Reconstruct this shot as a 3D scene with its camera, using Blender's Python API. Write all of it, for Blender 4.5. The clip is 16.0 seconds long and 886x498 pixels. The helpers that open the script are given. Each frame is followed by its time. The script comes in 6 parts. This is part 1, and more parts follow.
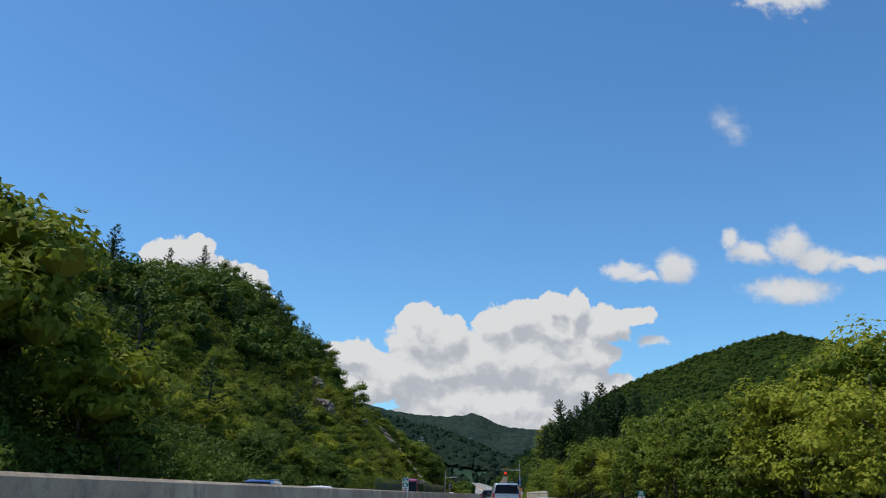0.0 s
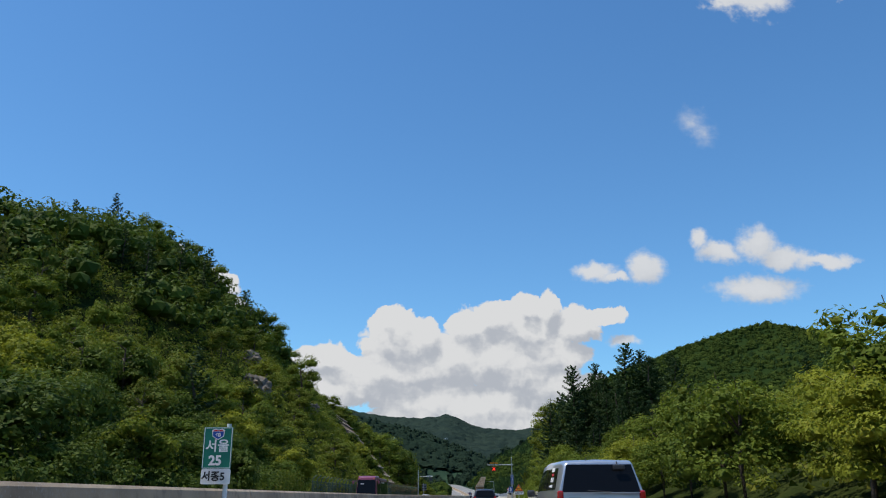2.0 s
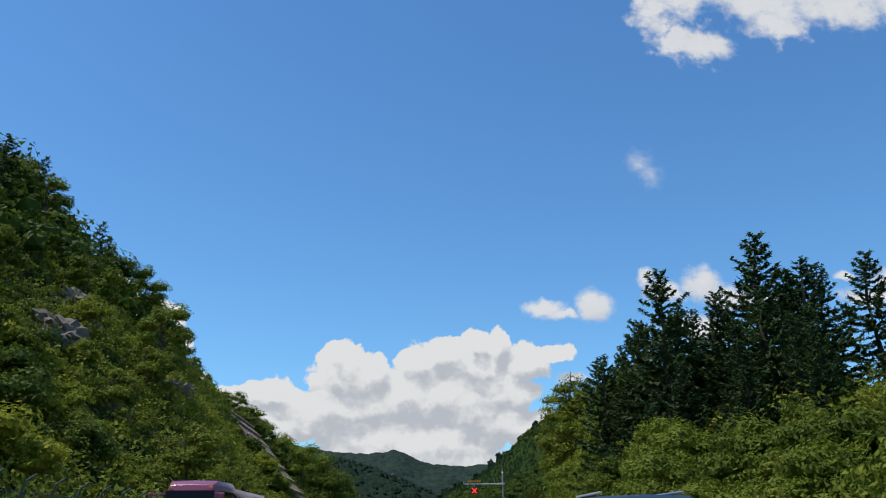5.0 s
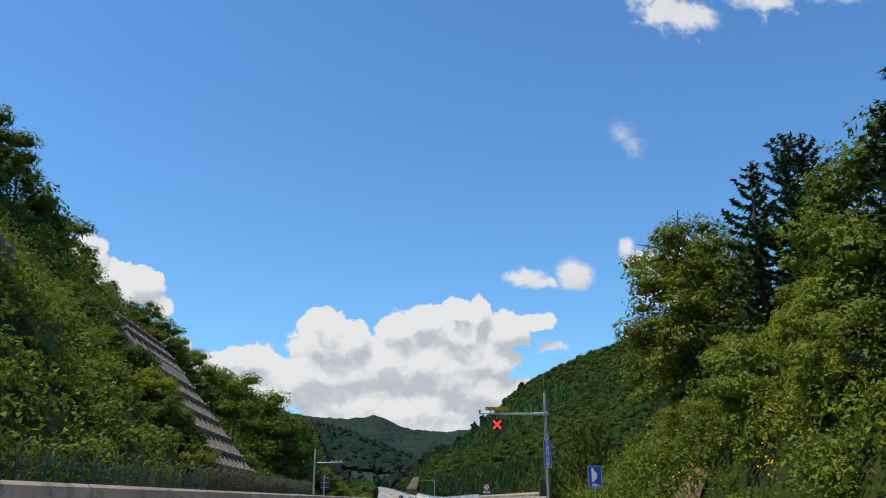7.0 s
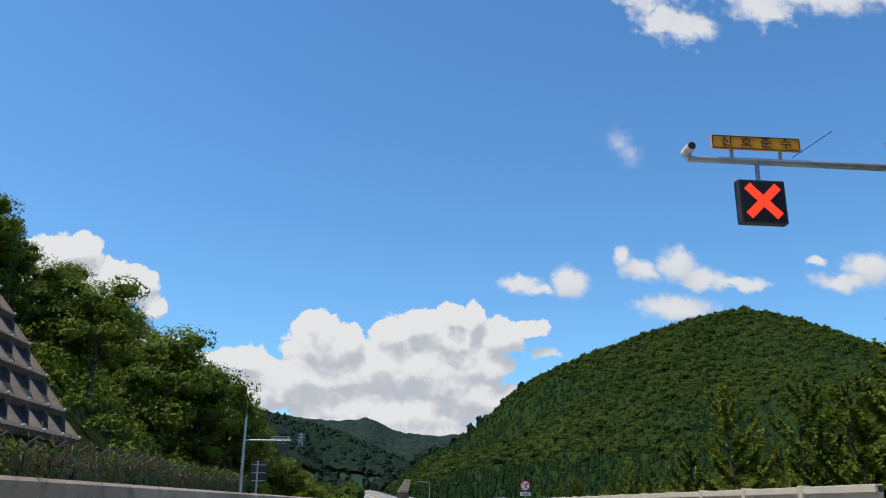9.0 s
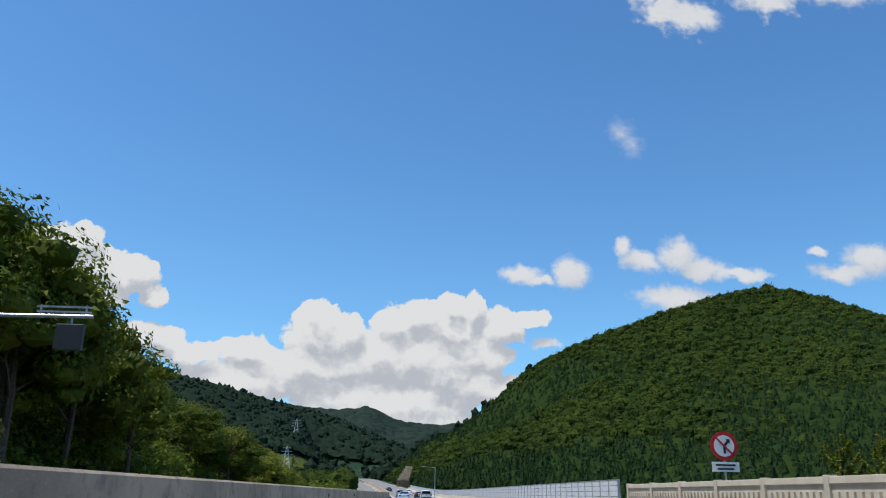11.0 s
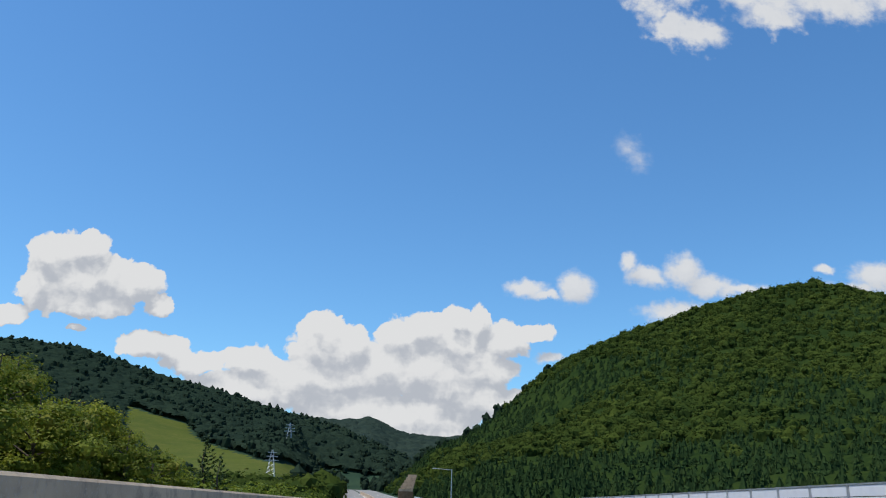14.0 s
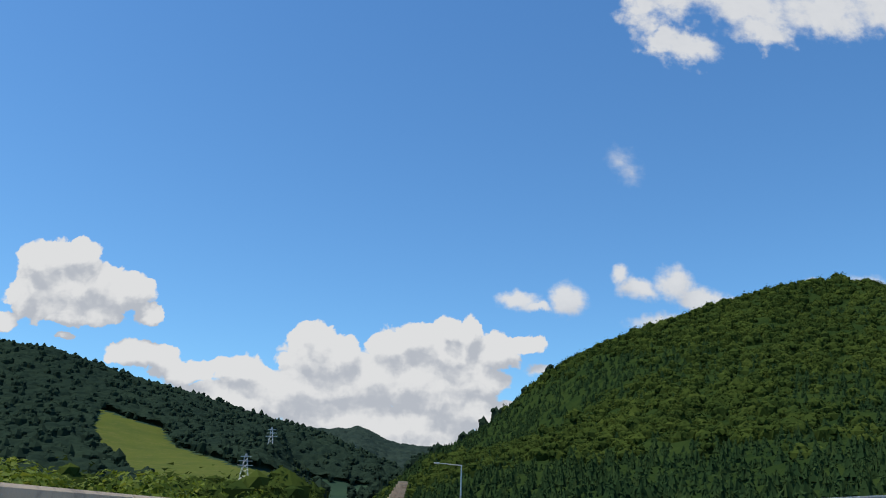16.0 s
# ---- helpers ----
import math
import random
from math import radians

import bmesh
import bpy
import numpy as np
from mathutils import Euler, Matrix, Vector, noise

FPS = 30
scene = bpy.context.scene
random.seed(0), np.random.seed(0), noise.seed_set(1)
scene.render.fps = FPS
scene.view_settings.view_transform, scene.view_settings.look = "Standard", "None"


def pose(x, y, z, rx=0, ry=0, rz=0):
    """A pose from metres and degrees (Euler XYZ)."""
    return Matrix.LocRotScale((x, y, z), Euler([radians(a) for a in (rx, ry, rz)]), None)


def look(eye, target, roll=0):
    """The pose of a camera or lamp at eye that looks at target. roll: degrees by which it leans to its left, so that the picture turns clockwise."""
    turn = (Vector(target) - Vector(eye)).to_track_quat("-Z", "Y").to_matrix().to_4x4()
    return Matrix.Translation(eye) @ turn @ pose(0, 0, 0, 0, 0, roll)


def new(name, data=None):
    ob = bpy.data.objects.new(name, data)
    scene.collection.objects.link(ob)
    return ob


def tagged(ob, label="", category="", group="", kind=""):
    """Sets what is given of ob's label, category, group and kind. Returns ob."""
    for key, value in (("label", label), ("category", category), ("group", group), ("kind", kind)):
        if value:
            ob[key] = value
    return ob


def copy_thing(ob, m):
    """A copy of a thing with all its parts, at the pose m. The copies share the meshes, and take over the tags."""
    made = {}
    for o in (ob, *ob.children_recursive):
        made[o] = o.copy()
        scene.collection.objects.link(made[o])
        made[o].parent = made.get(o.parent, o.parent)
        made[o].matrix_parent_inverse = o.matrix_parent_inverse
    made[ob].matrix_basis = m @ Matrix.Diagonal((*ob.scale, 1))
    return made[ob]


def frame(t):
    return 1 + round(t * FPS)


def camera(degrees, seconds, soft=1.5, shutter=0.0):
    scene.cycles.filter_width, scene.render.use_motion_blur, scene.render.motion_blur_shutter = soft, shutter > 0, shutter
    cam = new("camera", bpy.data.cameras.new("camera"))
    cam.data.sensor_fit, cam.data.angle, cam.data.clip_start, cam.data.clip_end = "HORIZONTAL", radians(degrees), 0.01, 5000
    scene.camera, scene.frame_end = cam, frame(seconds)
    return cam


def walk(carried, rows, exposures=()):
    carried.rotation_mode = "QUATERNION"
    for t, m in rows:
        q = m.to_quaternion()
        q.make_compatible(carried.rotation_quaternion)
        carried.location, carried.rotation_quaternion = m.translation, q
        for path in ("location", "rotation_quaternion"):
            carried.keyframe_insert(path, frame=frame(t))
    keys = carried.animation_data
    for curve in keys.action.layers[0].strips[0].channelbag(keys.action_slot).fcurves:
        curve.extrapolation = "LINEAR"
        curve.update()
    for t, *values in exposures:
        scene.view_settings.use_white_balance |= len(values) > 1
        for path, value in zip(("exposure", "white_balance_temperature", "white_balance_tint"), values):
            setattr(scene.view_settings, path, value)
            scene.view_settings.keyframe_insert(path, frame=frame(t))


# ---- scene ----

# ---------------- camera and its drive along the expressway ----------------
cam = camera(57.5, 16.0, soft=1.1)
EYE = 1.15
# seconds, x, y, yaw, pitch, roll
DRIVE = (
    (0.0, 0.00, 0.0, 2.67, 16.84, -0.90), (0.5, -0.37, 9.9, 1.92, 16.61, 0.25), (1.0, -0.74, 19.7, 1.60, 16.83, 0.41),
    (1.5, -1.11, 29.5, 1.46, 16.90, 0.32), (2.0, -1.46, 39.2, 0.93, 17.01, 0.24), (2.5, -1.77, 48.9, 0.00, 16.89, -0.31),
    (3.0, -2.04, 58.4, -0.97, 17.54, -0.48), (5.5, -2.69, 104.2, -3.41, 19.56, 0.33), (6.0, -2.56, 114.0, -4.40, 19.46, 0.00),
    (6.5, -2.36, 124.1, -4.53, 18.58, -0.03), (7.0, -2.10, 134.5, -4.09, 17.24, 0.22), (7.5, -1.80, 144.7, -4.58, 17.09, -0.35),
    (8.0, -1.48, 155.0, -4.86, 17.64, -1.49), (8.5, -1.13, 165.3, -5.02, 17.80, -1.64), (9.0, -0.76, 175.4, -4.72, 17.58, -0.77),
    (9.5, -0.39, 185.6, -4.36, 17.11, -0.58), (12.0, 1.44, 236.9, -4.88, 16.88, -1.04), (12.5, 1.82, 247.4, -4.66, 18.07, -0.45),
    (13.0, 2.20, 257.9, -4.86, 15.35, -1.40), (13.5, 2.58, 268.6, -5.02, 16.53, -1.73), (14.0, 2.97, 279.3, -4.52, 17.80, -1.69),
    (14.5, 3.37, 290.1, -4.73, 18.07, -1.60), (15.0, 3.77, 301.0, -4.82, 18.76, -1.36), (15.5, 4.16, 311.9, -5.38, 18.57, -1.73),
    (16.0, 4.56, 322.8, -5.22, 18.59, -1.97),
)
walk(cam, [(t, pose(x, y, EYE + 0.04 - 0.065 * min(t / 9, 1), 90 + pitch, roll, yaw)) for t, x, y, yaw, pitch, roll in DRIVE],
     [(0, -0.10), (3, -0.10), (5.5, 0.0), (7.0, 0.07), (8.5, 0.10), (9.5, -0.02), (12, -0.03), (16, -0.04)])

# ---------------- world, sun ----------------
SUN = Vector((-0.38, -0.06, 0.92)).normalized()  # towards the sun


def nodes_of(owner):
    owner.use_nodes = True
    tree = owner.node_tree
    tree.nodes.clear()
    return tree


def node(tree, kind, values=None, **props):
    """A shader node; values are its unlinked inputs by index or name."""
    n = tree.nodes.new(kind)
    for key, value in props.items():
        setattr(n, key, value)
    for key, value in (values or {}).items():
        n.inputs[key].default_value = value
    return n


def math_node(tree, op, a, b=None, c=None, clamp=False):
    n = tree.nodes.new("ShaderNodeMath")
    n.operation, n.use_clamp = op, clamp
    for i, v in enumerate((a, b, c)):
        if v is None:
            continue
        if isinstance(v, (int, float)):
            n.inputs[i].default_value = v
        else:
            tree.links.new(v, n.inputs[i])
    return n.outputs[0]


# every cloud is a handful of soft ellipses (u, v, half width, half height) on the plane one unit ahead
CUMULUS_BANK = ((-0.278, 0.178, 0.044, 0.018), (-0.225, 0.158, 0.047, 0.016), (-0.158, 0.164, 0.040, 0.020), (-0.078, 0.203, 0.036, 0.026), (-0.042, 0.185, 0.035, 0.029),
                (0.020, 0.200, 0.032, 0.028), (0.050, 0.211, 0.034, 0.022), (0.089, 0.223, 0.026, 0.025), (0.111, 0.222, 0.022, 0.025), (0.149, 0.201, 0.038, 0.026),
                (0.186, 0.213, 0.028, 0.013), (-0.075, 0.148, 0.118, 0.030), (0.035, 0.161, 0.127, 0.039), (0.092, 0.145, 0.067, 0.037), (0.010, 0.105, 0.135, 0.032), (-0.150, 0.128, 0.110, 0.030), (0.000, 0.078, 0.170, 0.036), (-0.190, 0.110, 0.090, 0.026), (0.120, 0.160, 0.050, 0.040), (0.090, 0.195, 0.050, 0.030), (-0.072, 0.180, 0.050, 0.030), (0.130, 0.125, 0.050, 0.036))
CLOUD_LEFT = ((-0.404, 0.284, 0.041, 0.030), (-0.371, 0.294, 0.029, 0.023), (-0.356, 0.259, 0.060, 0.031), (-0.307, 0.249, 0.036, 0.028),
              (-0.273, 0.226, 0.023, 0.016), (-0.361, 0.221, 0.064, 0.017), (-0.423, 0.244, 0.026, 0.036), (-0.369, 0.194, 0.016, 0.006), (-0.455, 0.205, 0.030, 0.016), (-0.375, 0.250, 0.070, 0.040))
SMALL_CLOUDS = ((0.176, 0.268, 0.030, 0.013), (0.200, 0.260, 0.018, 0.006), (0.240, 0.272, 0.026, 0.021), (0.309, 0.312, 0.015, 0.013), (0.334, 0.293, 0.031, 0.016),
                (0.382, 0.302, 0.028, 0.023), (0.413, 0.283, 0.039, 0.016), (0.465, 0.279, 0.043, 0.009), (0.375, 0.244, 0.055, 0.018), (0.204, 0.181, 0.018, 0.007),
                (0.639, 0.305, 0.037, 0.024), (0.600, 0.285, 0.045, 0.012), (0.574, 0.312, 0.014, 0.007))
PUFF = ((0.317, 0.470, 0.022, 0.026), (0.327, 0.456, 0.022, 0.020))
WISPS = ((0.354, 0.712, 0.036, 0.045), (0.383, 0.666, 0.038, 0.028), (0.420, 0.659, 0.052, 0.034), (0.402, 0.742, 0.062, 0.039), (0.520, 0.738, 0.080, 0.054),
         (0.541, 0.694, 0.053, 0.030), (0.635, 0.735, 0.091, 0.050), (0.742, 0.751, 0.083, 0.056), (0.478, 0.758, 0.050, 0.034))


def cloud_group():
    g = bpy.data.node_groups.new("cloud_density", "ShaderNodeTree")
    g.interface.new_socket("Vector", in_out="INPUT", socket_type="NodeSocketVector")
    for name in ("Thick", "Thin", "Fluff"):
        g.interface.new_socket(name, in_out="OUTPUT", socket_type="NodeSocketFloat")
    gi, go = g.nodes.new("NodeGroupInput"), g.nodes.new("NodeGroupOutput")
    vec = gi.outputs[0]

    def nearest(blobs, softness, where):
        last = None
        for u, v, a, b in blobs:
            ma = node(g, "ShaderNodeVectorMath", {1: (1 / a, 1 / b, 0), 2: (-u / a, -v / b, 0)}, operation="MULTIPLY_ADD")
            g.links.new(where, ma.inputs[0])
            ln = node(g, "ShaderNodeVectorMath", operation="LENGTH")
            g.links.new(ma.outputs[0], ln.inputs[0])
            last = ln.outputs["Value"] if last is None else math_node(g, "SMOOTH_MIN", last, ln.outputs["Value"], softness)
        return math_node(g, "SUBTRACT", 1.0, last)

    def warped(scale, amount, detail=4.0):
        """The place, pushed about by turbulence."""
        n = node(g, "ShaderNodeTexNoise", {"Scale": scale, "Detail": detail, "Roughness": 0.55}, noise_dimensions="2D")
        g.links.new(vec, n.inputs["Vector"])
        m = node(g, "ShaderNodeVectorMath", {1: (amount, amount, 0), 2: (-amount / 2, -amount / 2, 0)}, operation="MULTIPLY_ADD")
        g.links.new(n.outputs["Color"], m.inputs[0])
        a = node(g, "ShaderNodeVectorMath", operation="ADD")
        g.links.new(vec, a.inputs[0])
        g.links.new(m.outputs[0], a.inputs[1])
        return a.outputs[0]

    def puffs(scale, detail, rough, stretch=1.35):
        n = node(g, "ShaderNodeTexNoise", {"Scale": scale, "Detail": detail, "Roughness": rough}, noise_dimensions="2D")
        st = node(g, "ShaderNodeVectorMath", {1: (1.0, stretch, 1.0)}, operation="MULTIPLY")
        g.links.new(vec, st.inputs[0])
        g.links.new(st.outputs[0], n.inputs["Vector"])
        return math_node(g, "SUBTRACT", n.outputs[0], 0.5)

    def billows(scale, where):
        """Round cauliflower heads."""
        n = node(g, "ShaderNodeTexVoronoi", {"Scale": scale, "Detail": 2.0, "Roughness": 0.55, "Smoothness": 0.25}, feature="SMOOTH_F1", voronoi_dimensions="2D")
        g.links.new(where, n.inputs["Vector"])
        return math_node(g, "SUBTRACT", 0.45, n.outputs["Distance"])

    soft = warped(26, 0.030)
    wild = warped(34, 0.055, 6.0)
    fine = puffs(70, 7, 0.6)
    thick = math_node(g, "MINIMUM", math_node(g, "MULTIPLY_ADD", nearest(CUMULUS_BANK + CLOUD_LEFT, 0.14, soft), 3.2, 0.12), 2.3)
    thick = math_node(g, "MULTIPLY_ADD", billows(40, soft), 0.9, thick)
    thick = math_node(g, "MULTIPLY_ADD", puffs(9, 6, 0.6, 5.0), 0.95, thick)
    thick = math_node(g, "MULTIPLY_ADD", fine, 0.30, thick)
    thin = math_node(g, "MULTIPLY_ADD", puffs(16, 8, 0.6), 1.1, math_node(g, "MULTIPLY_ADD", nearest(WISPS, 0.2, wild), 1.4, 0.12))
    thin = math_node(g, "MULTIPLY_ADD", fine, 0.4, thin)
    puff = math_node(g, "MULTIPLY_ADD", fine, 0.8, nearest(PUFF, 0.3, soft))
    thin = math_node(g, "MAXIMUM", thin, math_node(g, "MULTIPLY", puff, 0.5))
    fluff = nearest(tuple((u, v, a * 1.2, b * 1.25) for u, v, a, b in SMALL_CLOUDS), 0.2, warped(30, 0.026, 5.0))
    fluff = math_node(g, "MULTIPLY_ADD", fine, 0.5, fluff)
    g.links.new(thick, go.inputs[0])
    g.links.new(thin, go.inputs[1])
    g.links.new(fluff, go.inputs[2])
    return g


def make_world():
    w = bpy.data.worlds.new("summer_sky")
    scene.world = w
    t = nodes_of(w)
    sky = node(t, "ShaderNodeTexSky", sky_type="NISHITA")
    sky.sun_disc = False
    sky.sun_elevation = math.asin(SUN.z)
    sky.sun_rotation = math.atan2(SUN.x, SUN.y)
    sky.altitude, sky.air_density, sky.dust_density, sky.ozone_density = 300, 1.0, 0.6, 2.5
    co = node(t, "ShaderNodeTexCoord")
    sep = node(t, "ShaderNodeSeparateXYZ")
    t.links.new(co.outputs["Generated"], sep.inputs[0])
    height = node(t, "ShaderNodeMapRange", {"From Min": 0.05, "From Max": 0.62})
    t.links.new(sep.outputs[2], height.inputs["Value"])
    hue = node(t, "ShaderNodeMix", data_type="RGBA")
    hue.inputs["A"].default_value, hue.inputs["B"].default_value = (*SKY_LOW, 1), (*SKY_HIGH, 1)
    t.links.new(height.outputs[0], hue.inputs["Factor"])
    tint = node(t, "ShaderNodeVectorMath", operation="MULTIPLY")
    t.links.new(sky.outputs[0], tint.inputs[0])
    t.links.new(hue.outputs["Result"], tint.inputs[1])
    # plane one unit ahead of the road
    ahead = math_node(t, "ADD", math_node(t, "ABSOLUTE", sep.outputs[1]), 0.02)
    plane = node(t, "ShaderNodeCombineXYZ")
    t.links.new(math_node(t, "DIVIDE", sep.outputs[0], ahead), plane.inputs[0])
    t.links.new(math_node(t, "DIVIDE", sep.outputs[2], ahead), plane.inputs[1])
    group = cloud_group()
    here, sunward = node(t, "ShaderNodeGroup"), node(t, "ShaderNodeGroup")
    here.node_tree = sunward.node_tree = group
    t.links.new(plane.outputs[0], here.inputs[0])
    off = node(t, "ShaderNodeVectorMath", {1: (-0.007, 0.024, 0)}, operation="ADD")
    t.links.new(plane.outputs[0], off.inputs[0])
    t.links.new(off.outputs[0], sunward.inputs[0])

    def ramp(value, lo, hi, top=1.0):
        m = node(t, "ShaderNodeMapRange", {"From Min": lo, "From Max": hi, "To Max": top}, interpolation_type="SMOOTHSTEP")
        t.links.new(value, m.inputs["Value"])
        return m.outputs["Result"]

    cover = math_node(t, "MAXIMUM", ramp(here.outputs[0], 0.0, 0.42), ramp(here.outputs[1], -0.05, 1.0, 0.92))
    cover = math_node(t, "MAXIMUM", cover, ramp(here.outputs[2], 0.0, 0.62, 0.93))
    relief = math_node(t, "SUBTRACT", math_node(t, "MAXIMUM", here.outputs[0], math_node(t, "MULTIPLY_ADD", here.outputs[2], 0.7, 0.12)), math_node(t, "MAXIMUM", sunward.outputs[0], math_node(t, "MULTIPLY", sunward.outputs[2], 0.7)))
    lit = ramp(relief, -1.15, 1.0)
    shade = node(t, "ShaderNodeMix", data_type="RGBA")
    shade.inputs["A"].default_value = (0.60, 0.64, 0.71, 1)
    shade.inputs["B"].default_value = (0.95, 0.96, 0.97, 1)
    t.links.new(lit, shade.inputs["Factor"])
    bg_sky = node(t, "ShaderNodeBackground", {"Strength": 0.151})
    bg_cloud = node(t, "ShaderNodeBackground", {"Strength": 0.79})
    t.links.new(tint.outputs[0], bg_sky.inputs[0])
    t.links.new(shade.outputs["Result"], bg_cloud.inputs[0])
    mix = node(t, "ShaderNodeMixShader")
    t.links.new(cover, mix.inputs[0])
    t.links.new(bg_sky.outputs[0], mix.inputs[1])
    t.links.new(bg_cloud.outputs[0], mix.inputs[2])
    out = node(t, "ShaderNodeOutputWorld")
    t.links.new(mix.outputs[0], out.inputs[0])


SKY_LOW, SKY_HIGH = (0.63, 0.985, 1.15), (0.53, 0.905, 1.16)  # deep blue of clear mountain air
make_world()
sun = new("sun", bpy.data.lights.new("sun", "SUN"))
sun.data.energy, sun.data.angle, sun.data.color = 5.0, radians(0.53), (1.0, 0.94, 0.85)
sun.matrix_world = look(SUN * 100, (0, 0, 0))


# ---------------- materials ----------------
def material(name, color, rough=0.7, metal=0.0, spots=(), bump=0.0, bump_scale=30.0, spec=0.5):
    """Principled surface; spots: (scale, colour, lo, hi) noise layers mixed over the base."""
    m = bpy.data.materials.new(name)
    t = nodes_of(m)
    out, bsdf = node(t, "ShaderNodeOutputMaterial"), node(t, "ShaderNodeBsdfPrincipled")
    bsdf.inputs["Roughness"].default_value, bsdf.inputs["Metallic"].default_value = rough, metal
    bsdf.inputs["Specular IOR Level"].default_value = spec
    t.links.new(bsdf.outputs[0], out.inputs[0])
    co = node(t, "ShaderNodeTexCoord")
    rgb = node(t, "ShaderNodeRGB")
    rgb.outputs[0].default_value = (*color, 1)
    last = rgb.outputs[0]
    for scale, other, lo, hi in spots:
        n = node(t, "ShaderNodeTexNoise", {"Scale": scale, "Detail": 6.0, "Roughness": 0.6})
        t.links.new(co.outputs["Object"], n.inputs["Vector"])
        r = node(t, "ShaderNodeMapRange", {"From Min": lo, "From Max": hi})
        t.links.new(n.outputs[0], r.inputs["Value"])
        mx = node(t, "ShaderNodeMix", data_type="RGBA")
        mx.inputs["B"].default_value = (*other, 1)
        t.links.new(r.outputs[0], mx.inputs["Factor"])
        t.links.new(last, mx.inputs["A"])
        last = mx.outputs["Result"]
    t.links.new(last, bsdf.inputs["Base Color"])
    if bump:
        n = node(t, "ShaderNodeTexNoise", {"Scale": bump_scale, "Detail": 8.0, "Roughness": 0.65})
        t.links.new(co.outputs["Object"], n.inputs["Vector"])
        b = node(t, "ShaderNodeBump", {"Strength": bump, "Distance": 0.03})
        t.links.new(n.outputs[0], b.inputs["Height"])
        t.links.new(b.outputs[0], bsdf.inputs["Normal"])
    return m


def leaf_material(name, dark, light, accent, patch=0.12, through_light=0.35, single=0.30, crown=0.0, sheen=0.12):
    """Foliage: colour differs leaf by leaf, tree by tree and in broad patches; some light passes through."""
    m = bpy.data.materials.new(name)
    t = nodes_of(m)
    out = node(t, "ShaderNodeOutputMaterial")
    geo, info, co = node(t, "ShaderNodeNewGeometry"), node(t, "ShaderNodeObjectInfo"), node(t, "ShaderNodeTexCoord")
    n = node(t, "ShaderNodeTexNoise", {"Scale": patch, "Detail": 3.0})
    t.links.new(geo.outputs["Position"], n.inputs["Vector"])
    wide = node(t, "ShaderNodeMapRange", {"From Min": 0.36, "From Max": 0.64})
    t.links.new(n.outputs[0], wide.inputs["Value"])
    a = node(t, "ShaderNodeMix", data_type="RGBA")
    a.inputs["A"].default_value, a.inputs["B"].default_value = (*dark, 1), (*light, 1)
    f = math_node(t, "MULTIPLY_ADD", geo.outputs["Random Per Island"], single, math_node(t, "MULTIPLY_ADD", wide.outputs[0], 0.42, math_node(t, "MULTIPLY", info.outputs["Random"], 0.45)), clamp=True)
    if crown:
        c = node(t, "ShaderNodeTexVoronoi", {"Scale": crown}, feature="F1")
        t.links.new(geo.outputs["Position"], c.inputs["Vector"])
        pick = node(t, "ShaderNodeSeparateColor")
        t.links.new(c.outputs["Color"], pick.inputs[0])
        f = math_node(t, "MULTIPLY_ADD", pick.outputs[0], 0.5, math_node(t, "MULTIPLY", f, 0.7), clamp=True)
    t.links.new(f, a.inputs["Factor"])
    b = node(t, "ShaderNodeMix", data_type="RGBA")
    b.inputs["B"].default_value = (*accent, 1)
    t.links.new(math_node(t, "MULTIPLY", math_node(t, "GREATER_THAN", geo.outputs["Random Per Island"], 0.88), 0.4), b.inputs["Factor"])
    t.links.new(a.outputs["Result"], b.inputs["A"])
    bsdf = node(t, "ShaderNodeBsdfPrincipled", {"Roughness": 0.65, "Specular IOR Level": sheen})
    tr = node(t, "ShaderNodeBsdfTranslucent")
    t.links.new(b.outputs["Result"], bsdf.inputs["Base Color"])
    t.links.new(b.outputs["Result"], tr.inputs["Color"])
    mix = node(t, "ShaderNodeMixShader", {0: through_light})
    t.links.new(bsdf.outputs[0], mix.inputs[1])
    t.links.new(tr.outputs[0], mix.inputs[2])
    t.links.new(mix.outputs[0], out.inputs[0])
    return m


LEAF_BROAD = leaf_material("broad_leaves", (0.029, 0.060, 0.009), (0.160, 0.206, 0.022), (0.22, 0.22, 0.03), through_light=0.36)
LEAF_YELLOW = leaf_material("sunlit_yellow_leaves", (0.085, 0.122, 0.011), (0.27, 0.290, 0.028), (0.30, 0.27, 0.04), through_light=0.4)
LEAF_DEEP = leaf_material("deep_green_leaves", (0.022, 0.048, 0.009), (0.105, 0.150, 0.018), (0.15, 0.17, 0.03), through_light=0.32)
LEAF_PINE = leaf_material("conifer_needles", (0.017, 0.040, 0.016), (0.058, 0.098, 0.030), (0.09, 0.12, 0.035), through_light=0.2)
LEAF_SHRUB = leaf_material("shrub_and_vine_leaves", (0.038, 0.070, 0.009), (0.185, 0.219, 0.022), (0.26, 0.22, 0.05), patch=0.2, through_light=0.36)
LEAF_HILL = leaf_material("hillside_wood_leaves", (0.016, 0.033, 0.010), (0.055, 0.078, 0.016), (0.070, 0.092, 0.020), patch=0.02, through_light=0.25, single=0.08, crown=0.13, sheen=0.0)
# Darker copy of the hill leaves: shade between crowns put into the colour.
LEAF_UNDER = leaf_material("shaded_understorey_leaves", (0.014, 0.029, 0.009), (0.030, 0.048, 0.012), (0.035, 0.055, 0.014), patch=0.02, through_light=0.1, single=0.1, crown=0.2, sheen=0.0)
LEAF_HILL_PINE = leaf_material("hillside_pine_needles", (0.016, 0.036, 0.015), (0.034, 0.060, 0.020), (0.045, 0.066, 0.020), patch=0.02, through_light=0.15, single=0.12, crown=0.15, sheen=0.0)
